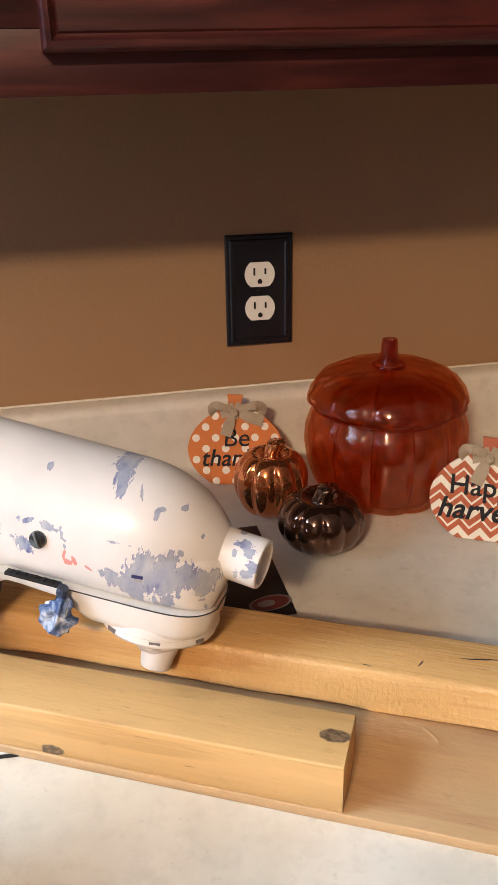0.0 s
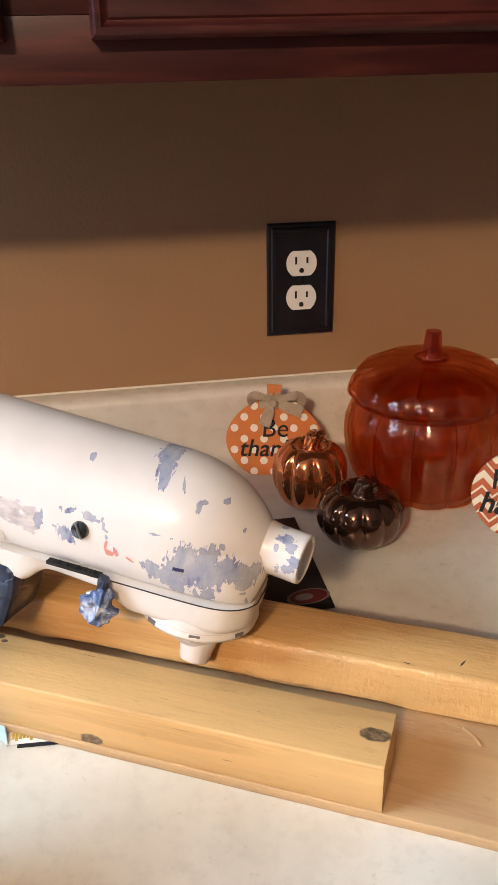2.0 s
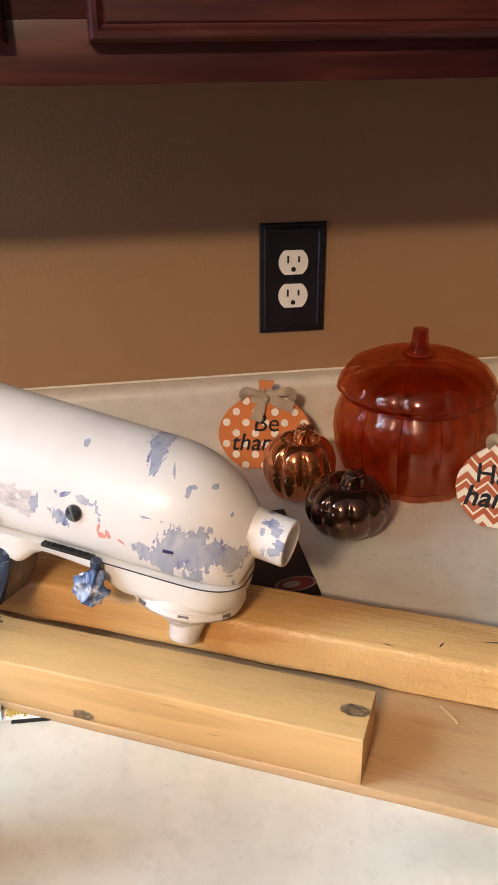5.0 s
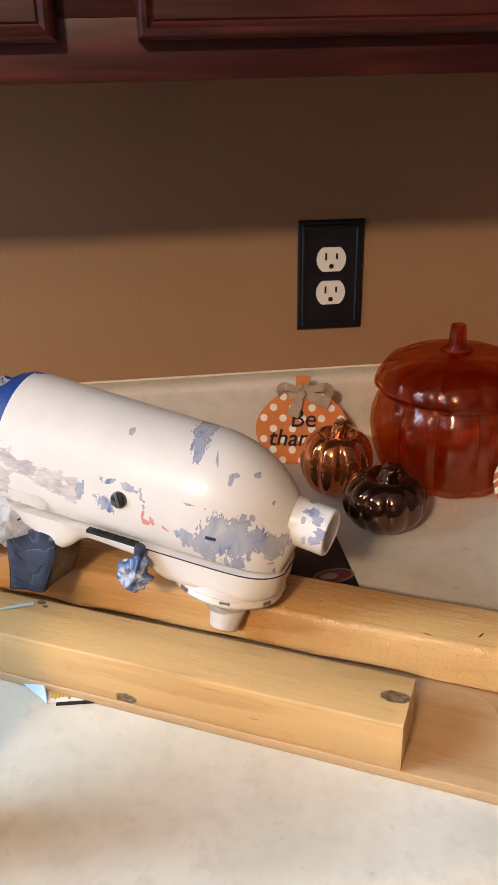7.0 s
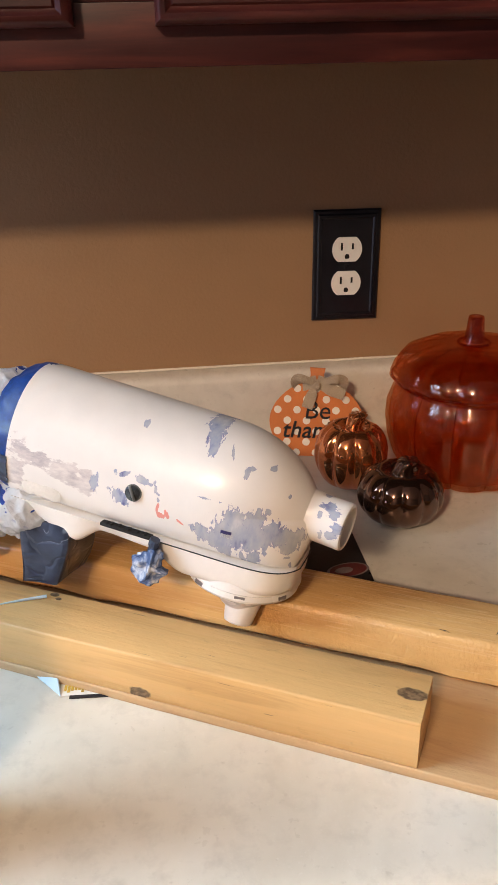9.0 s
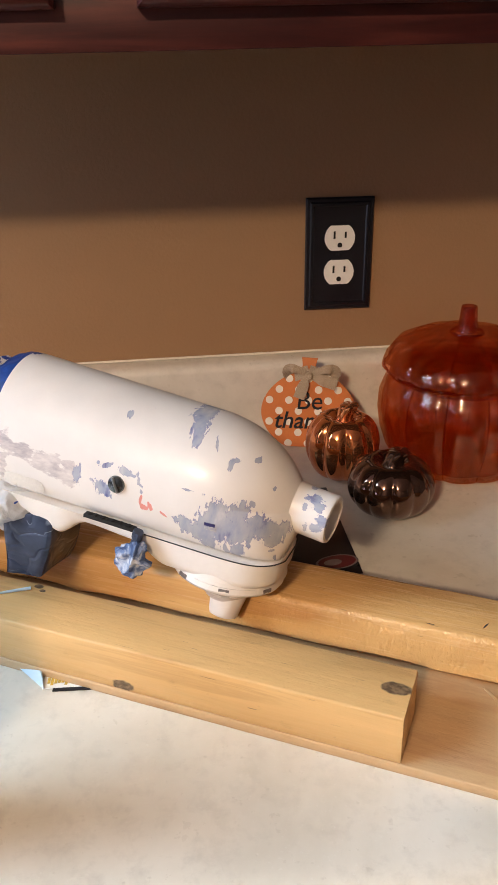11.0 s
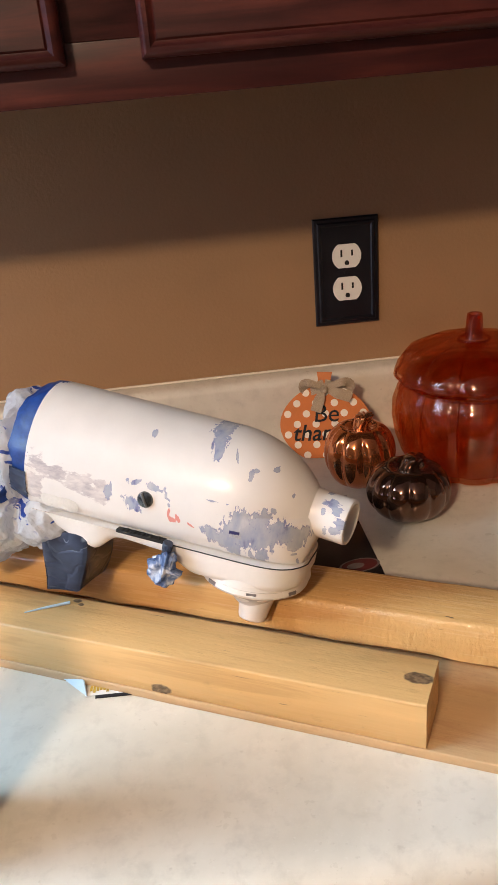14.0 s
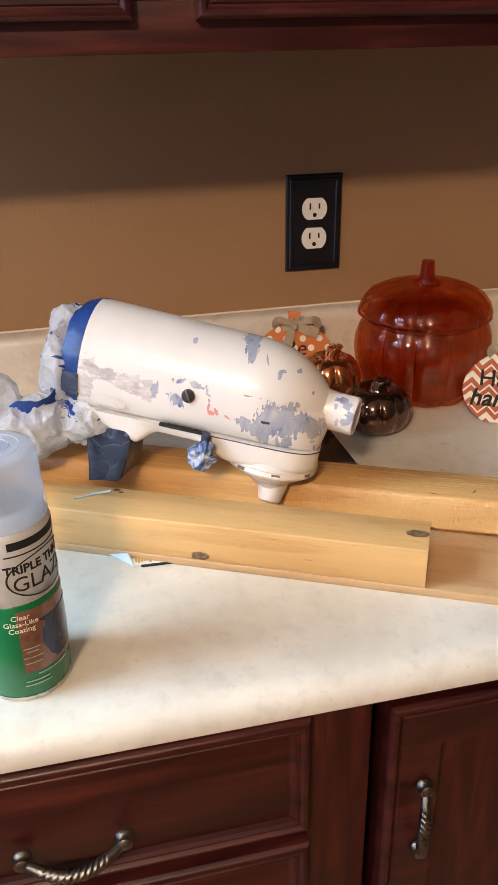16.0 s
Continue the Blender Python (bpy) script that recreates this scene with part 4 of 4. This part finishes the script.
# thin tubes added in the creases between ribs, to draw darker lines there
for k in range(12):
    a = 2 * math.pi * k / 12
    for owner, prof, dp in ((jar_body, outer[2:9], 0.060), (lid, lo[3:8], 0.038)):
        pts = [((1.035 * r * (1 - dp * w) - 0.0012) * math.cos(a), (1.035 * r * (1 - dp * w) - 0.0012) * math.sin(a), z) for r, z, w in prof]
        n = len(pts)
        part("crease_line", tube(pts, [0.0003 + 0.0008 * math.sin(math.pi * (i + 0.5) / n) for i in range(n)], 6), M_JAR, owner)
st = [(0.0145, 0.1482), (0.0122, 0.153), (0.0108, 0.163), (0.0099, 0.1735), (0.0094, 0.1755), (0.0082, 0.1760), (0.0072, 0.1750), (0.0068, 0.163), (0.0085, 0.1500), (0.0110, 0.1482)]
st = [(r * 0.84, z) for r, z in st]
part("stem", turned(st, 48, caps=False), M_JAR_DEEP, lid, "hollow glass stem", sharp=80)


# ---------------------------------------------------------------- mirror-glass pumpkins
def pumpkin(name, m, r, h, lobes, deep, material, label, turn):
    t = thing(name, m, label, "pumpkin", "small pumpkins")
    prof = []
    for i in range(41):
        a = math.pi * (i / 40)
        rr = r * math.sin(a) ** 0.72 if 0 < i < 40 else 0.0006
        z = h * 0.5 * (1 - math.cos(a))
        dip = math.exp(-(rr / (0.36 * r)) ** 2)
        if i > 20:
            z -= 0.17 * h * dip
        else:
            z += 0.03 * h * dip
        prof.append((rr, z, min(1.0, 0.35 + 0.75 * math.sin(a))))
    o = part("body", turned(prof, 160, lobes, deep, turn), material, t, sharp=80)
    st = []
    z0 = h * 0.80
    for i in range(9):
        q = i / 8
        st.append((r * (0.31 - 0.11 * min(1, q * 2.2) + 0.05 * q), z0 + q * h * 0.29))
    st.append((0.0005, z0 + h * 0.298))
    s = turned(st, 40, 5, 0.22)
    for v in s.verts:
        k = max(0.0, (v.co.z - z0) / (0.26 * h))
        v.co.x += 0.13 * r * k * k
    part("stem", s, material, t, sharp=80)
    return t


pumpkin("copper_pumpkin", pose(-0.024, -0.156, COUNTER), 0.0400, 0.076, 9, 0.11, M_COPPER, "copper mirror-glass pumpkin with deep ribs on the counter", 0.3)
pumpkin("bronze_pumpkin", pose(0.0078, -0.236, COUNTER), 0.0430, 0.060, 11, 0.075, M_BRONZE, "squat dark bronze mirror-glass pumpkin on the counter", 0.1)


# ---------------------------------------------------------------- painted pumpkin plaques
def bow(parent, z, y):
    """A burlap bow: two loops, two tails and a knot."""
    def ribbon(points, width, name):
        b = bmesh.new()
        rings = []
        n = len(points)
        for i, p in enumerate(points):
            p = Vector(p)
            d = (Vector(points[min(i + 1, n - 1)]) - Vector(points[max(i - 1, 0)])).normalized()
            w = Vector((0, -1, 0)).cross(d).normalized() * width * (0.45 + 0.55 * min(1, i / (n * 0.4))) * 0.5
            k = Vector((0, 0.0005, 0))
            rip = Vector((0, 0.0012 * math.sin(i * 1.3), 0))
            rings.append([p - w + k + rip, p + w + k, p + w - k, p - w - k + rip])
        loft(rings, bm=b)
        o = part(name, b, M_BURLAP, parent, sharp=80)
        return o
    for s in (-1, 1):
        loop = [(s * 0.024 * math.sin(math.pi * t) ** 0.8 * (1.25 if s > 0 else 1), y - 0.004 - 0.005 * math.sin(2 * math.pi * t), z + 0.002 + 0.008 * math.sin(2 * math.pi * t) * 0.7 + 0.004 * t) for t in (i / 16 for i in range(17))]
        ribbon(loop, 0.013, "bow_loop")
        tail = [(s * (0.002 + (0.009 if s < 0 else 0.030) * t), y - 0.004 - 0.002 * math.sin(3 * t), z - (0.026 if s < 0 else 0.010) * t) for t in (i / 8 for i in range(9))]
        ribbon(tail, 0.013, "bow_tail")
    b = bmesh.new()
    bmesh.ops.create_icosphere(b, subdivisions=3, radius=0.0048)
    for v in b.verts:
        v.co = Vector((v.co.x, y - 0.006 + v.co.y * 0.6, z + v.co.z))
    part("bow_knot", crumple(b, 0.0012, 200, 1.0), M_BURLAP, parent)


def plaque_outline(r, h):
    out = []
    for k in range(72):
        a = 2 * math.pi * k / 72
        x, z = r * math.cos(a), h * math.sin(a)
        x *= 1 + 0.06 * math.cos(2 * a)
        out.append((x, max(-0.86 * h, z) + 0.86 * h))
    return out


def plaque(name, m, face, label, lines):
    t = thing(name, m, label, "sign", "pumpkin plaques")
    r, h = 0.0515, 0.0475
    out = plaque_outline(r, h)
    body = slab(out, -0.004, 0.004)
    part("board", body, face, t, sharp=50)
    stem = [(-0.010, h * 1.82), (0.009, h * 1.82), (0.0075, h * 1.99), (0.0095, h * 2.16), (-0.0085, h * 2.18), (-0.0075, h * 1.99)]
    part("stem", slab(stem, -0.0036, 0.0036), M_RUST if face is M_CHEVRON else M_ORANGE, t, sharp=50)
    for text, size, x, z, shear, bold in lines:
        b = lettering(text, size, 0.0005, shear, bold)
        o = part("lettering", b, M_INK, t, "black painted words", smooth=False)
        o.matrix_local = pose(x, -0.0046, z, 90, 0, 0)
    bow(t, h * 1.74, -0.004)
    return t, out


s1, out = plaque("thankful_sign", pose(-0.0492, -0.082, COUNTER + 0.001, -17, 0, -13), M_ORANGE, "orange polka-dot wooden pumpkin sign with burlap bow leaning on the backsplash", [("Be", 0.030, 0.001, 0.053, 0.1, 0.0), ("thankful", 0.0275, 0.004, 0.030, 0.22, 0.0003)])
k = 0
for row in range(7):
    for cx in range(-4, 5):
        x, z = (cx + 0.5 * (row % 2)) * 0.0225, 0.004 + row * 0.0125
        if (x / 0.0495) ** 2 + ((z - 0.041) / 0.044) ** 2 > 1.0 or z < 0.002:
            continue
        ring = []
        for j in range(20):
            a = 2 * math.pi * j / 20
            px, pz = x + 0.0044 * math.cos(a), max(0.0006, z + 0.0044 * math.sin(a))
            ring.append((px, pz))
        part("dot", slab(ring, -0.00425, -0.0030), M_CREAM, s1, sharp=60)
s2, out = plaque("harvest_sign", pose(0.1665, -0.264, COUNTER + 0.001, -17, 0, -29), M_CHEVRON, "rust and cream chevron wooden pumpkin sign with burlap bow", [("Happy", 0.028, 0.000, 0.053, 0.0, 0.0003), ("harvest", 0.029, -0.003, 0.029, 0.25, 0.0006)])

# ---------------------------------------------------------------- spray can
CR = 0.0325
can = thing("spray_can", pose(-0.3995, -0.571, COUNTER, 0, 0, 54), "green and grey spray paint can with a frosted clear cap", "spray can")
b = turned([(0.024, 0.003), (0.029, 0.0005), (0.0315, 0.0), (0.0328, 0.0015), (0.0325, 0.004)], 64, caps=True)
part("base_rim", b, M_TIN, can, "bare tin rim")
part("body", turned([(CR - 0.001, 0.0035), (CR, 0.005), (CR, 0.083), (CR - 0.001, 0.084)], 72), M_GREEN, can, "green printed label", sharp=60)
part("upper_body", turned([(CR - 0.001, 0.0835), (CR + 0.0001, 0.0842), (CR + 0.0001, 0.136), (CR - 0.0015, 0.140), (0.026, 0.146), (0.02, 0.148)], 72), M_LABEL, can, "pale grey printed label", sharp=60)
UP = 0.0128


def wrap(b, angle, z, lift=0.0):
    """Bend a mesh from the x-y plane round the can, centred on an angle."""
    for v in b.verts:
        a = radians(angle) + v.co.x / CR
        r = CR + 0.0003 + lift + v.co.z
        v.co = Vector((r * math.cos(a), r * math.sin(a), z + UP + v.co.y))
    return b


def decal(x0, x1, z0, z1, angle, material, name, lift=0.0, label=""):
    b = bmesh.new()
    n = 24
    rings = []
    for i in range(n + 1):
        x = x0 + (x1 - x0) * i / n
        rings.append([(x, z0, -0.0004), (x, z1, -0.0004), (x, z1, 0.0002), (x, z0, 0.0002)])
    loft(rings, bm=b)
    return part(name, wrap(b, angle, 0, lift), material, can, label, sharp=60)


FRONT = -90
part("lettering", wrap(lettering("TRIPLE THICK", 0.0092, 0.0001, 0.0, 0.0003), FRONT - 6, 0.0995), M_INK, can, smooth=False)
part("lettering", wrap(lettering("GLAZE", 0.0165, 0.0001, 0.0, 0.0), FRONT - 4, 0.0875), M_INK, can, smooth=False)
decal(-0.027, 0.027, 0.1155, 0.1215, FRONT, M_INK, "brand_bar", label="dark bar of printing")
decal(-0.030, 0.030, 0.1105, 0.1113, FRONT, M_INK, "rule")
b = bmesh.new()
rings = []
for i in range(60):
    a = 2 * math.pi * i / 60
    rings.append([(q * 0.030 * math.cos(a), q * 0.0165 * math.sin(a), h) for q, h in ((1.0, 0.0), (1.045, 0.0), (1.045, 0.0003), (1.0, 0.0003))])
loft(rings, close=True, bm=b)
part("oval_rule", wrap(b, FRONT, 0.0915), M_INK, can, smooth=False)
decal(-0.022, 0.036, 0.013, 0.066, FRONT - 12, M_LABEL_BROWN, "label_picture")
vk = [(0.008, 0.0), (0.0130, 0.006), (0.0175, 0.017), (0.0170, 0.027), (0.0140, 0.032), (0.0140, 0.035), (0.0185, 0.0385)]
b = bmesh.new()
vz = []
for i in range(len(vk) - 1):
    for q in (0, 0.25, 0.5, 0.75):
        s = 0.5 - 0.5 * math.cos(math.pi * q)
        vz.append((vk[i][0] + (vk[i + 1][0] - vk[i][0]) * (0.5 * s + 0.5 * q), vk[i][1] + (vk[i + 1][1] - vk[i][1]) * q))
vz.append(vk[-1])
loft([[(w * q, z, 0.0) for q in [-1 + i / 5 for i in range(11)]] + [(w * q, z, 0.0004) for q in [1 - i / 5 for i in range(11)]] for w, z in vz], bm=b)
part("vase_picture", wrap(b, FRONT + 8, 0.017, 0.0002), M_LABEL_VASE, can, smooth=False)
for text, z, size in (("Clear", 0.0615, 0.0058), ("Glass-Like", 0.0562, 0.0058), ("Coating", 0.0509, 0.0058)):
    part("lettering", wrap(lettering(text, size, 0.0001), FRONT - 46, z, 0.0005), M_CREAM, can, smooth=False)
for z, w, a in ((0.0335, 0.012, -38), (0.0305, 0.008, -38), (0.0255, 0.014, -38), (0.0205, 0.012, -38), (0.0095, 0.026, -12), (0.0045, 0.018, -36), (0.0010, 0.020, -36)):
    decal(-w / 2, w / 2, z, z + 0.0007, FRONT + a, M_FADED, "printed_line", 0.0002)
part("valve", turned([(0.02, 0.146), (0.0185, 0.151), (0.012, 0.152), (0.007, 0.154), (0.007, 0.164), (0.0005, 0.165)], 32), M_TIN, can)
co = [(0.0315, 0.140), (0.0322, 0.1405), (0.0314, 0.156), (0.0302, 0.186), (0.0290, 0.1895), (0.024, 0.1905), (0.0005, 0.1905)]
ci = [(0.0005, 0.1890), (0.0236, 0.1890), (0.0282, 0.1880), (0.0290, 0.185), (0.0302, 0.156), (0.0303, 0.140)]
cap = part("cap", turned(co + ci, 72), M_CAP, can, "frosted translucent blue-white cap", sharp=60)
for rr in (0.012, 0.019):
    part("ridge", turned([(rr, 0.1902), (rr + 0.0007, 0.1911), (rr + 0.0014, 0.1902)], 48, caps=False), M_CAP, cap)

# ---------------------------------------------------------------- papers and scraps
card = thing("playing_card", pose(-0.297, -0.453, COUNTER + 0.0006, 0, 0, -3), "white card with a black edge stuck under the cradle", "card")
part("sheet", box(-0.012, 0.07, -0.0005, 0.055, 0, 0.0008), M_CARD, card)
part("border", box(-0.004, 0.07, -0.0035, -0.0006, 0, 0.0009), M_INK, card, "black printed edge")
b = bmesh.new()
for k in range(9):
    box(-0.009 + 0.0026 * k, -0.007 + 0.0026 * k, 0.004 + random.uniform(-0.002, 0.002), 0.008 + random.uniform(0, 0.005), 0.0009, 0.0012, bm=b)
part("print", b, M_YELLOW, card, "yellow printed pattern")
flap = thing("paper_scrap", pose(-0.317, -0.437, COUNTER + 0.0018, 0, 0, 0), "pale blue folded paper scrap beside the cradle", "paper")
tri = [(-0.014, 0.011, 0.0), (0.0095, -0.017, 0.0), (0.006, 0.004, 0.004), (0.001, 0.017, 0.008), (-0.006, 0.015, 0.005)]
part("sheet", loft([tri, [(x, y, z + 0.0005) for x, y, z in tri]]), M_BLUEPAPER, flap, smooth=False)
leaf = thing("black_leaflet", pose(-0.100, -0.262, COUNTER + 0.0005, 0, 0, 1), "black glossy leaflet with a red oval emblem on the counter", "leaflet")
part("sheet", box(-0.055, 0.055, -0.080, 0.078, 0, 0.0009, 0.0002), M_BLACKCARD, leaf)
for q, mt, nm in ((1.0, M_GREY, "emblem_edge"), (0.88, M_RED, "emblem"), (0.42, M_GREY, "emblem_mark")):
    ring = [(0.020 * q * math.cos(a), 0.011 * q * math.sin(a)) for a in (2 * math.pi * j / 32 for j in range(32))]
    b = loft([[(x - 0.004 * (q < 0.5), y, 0.0009) for x, y in ring], [(x - 0.004 * (q < 0.5), y, 0.0011 + 0.0003 * (1 - q)) for x, y in ring]])
    o = part(nm, b, mt, leaf)
    o.matrix_local = pose(0.036, -0.060, 0, 0, 0, 8)
sliver = thing("wood_sliver", pose(-0.337, -0.3925, COUNTER + BASE + 0.0378, 0, 0, 8), "thin pale blue plastic sliver lying on the pine strip", "scrap")
part("sliver", tube([(-0.019, 0, 0.0004), (0.0, 0.0, 0.0010), (0.018, 0, 0.0010)], [0.0005, 0.0011, 0.0014], 8), M_BLUEPAPER, sliver)
shaving = thing("wood_shaving", pose(0.006, -0.512, COUNTER + BASE, 0, 0, -86), "thin curled wood shaving on the plywood base", "wood shaving")
b = bmesh.new()
rings = []
for i in range(13):
    t = i / 12
    x, z = -0.011 + 0.022 * t, 0.0004 + 0.0035 * t * t
    w = 0.0009 * (1 - 0.5 * abs(2 * t - 1))
    y = 0.003 * math.sin(2.4 * t)
    rings.append([(x, y - w, z), (x, y + w, z + 0.0006), (x, y + w, z + 0.0009), (x, y - w, z + 0.0003)])
loft(rings, bm=b)
part("curl", b, M_PLY, shaving)

# the end of a dark board that stands on the backsplash ledge
ledge_board = thing("dark_board", pose(-0.468, -0.006, SPLASH + 0.0015, -1.5, 0, 0), "dark reddish-brown wooden board standing on the backsplash ledge", "board")
edge = [(-0.150, 0.0), (-0.010, 0.0), (-0.004, 0.002), (-0.001, 0.006), (0.0, 0.012), (0.0, 0.150), (-0.004, 0.158), (-0.012, 0.160), (-0.150, 0.160)]
part("panel", slab(edge, -0.010, 0.0), M_CHERRY_V, ledge_board, sharp=50)
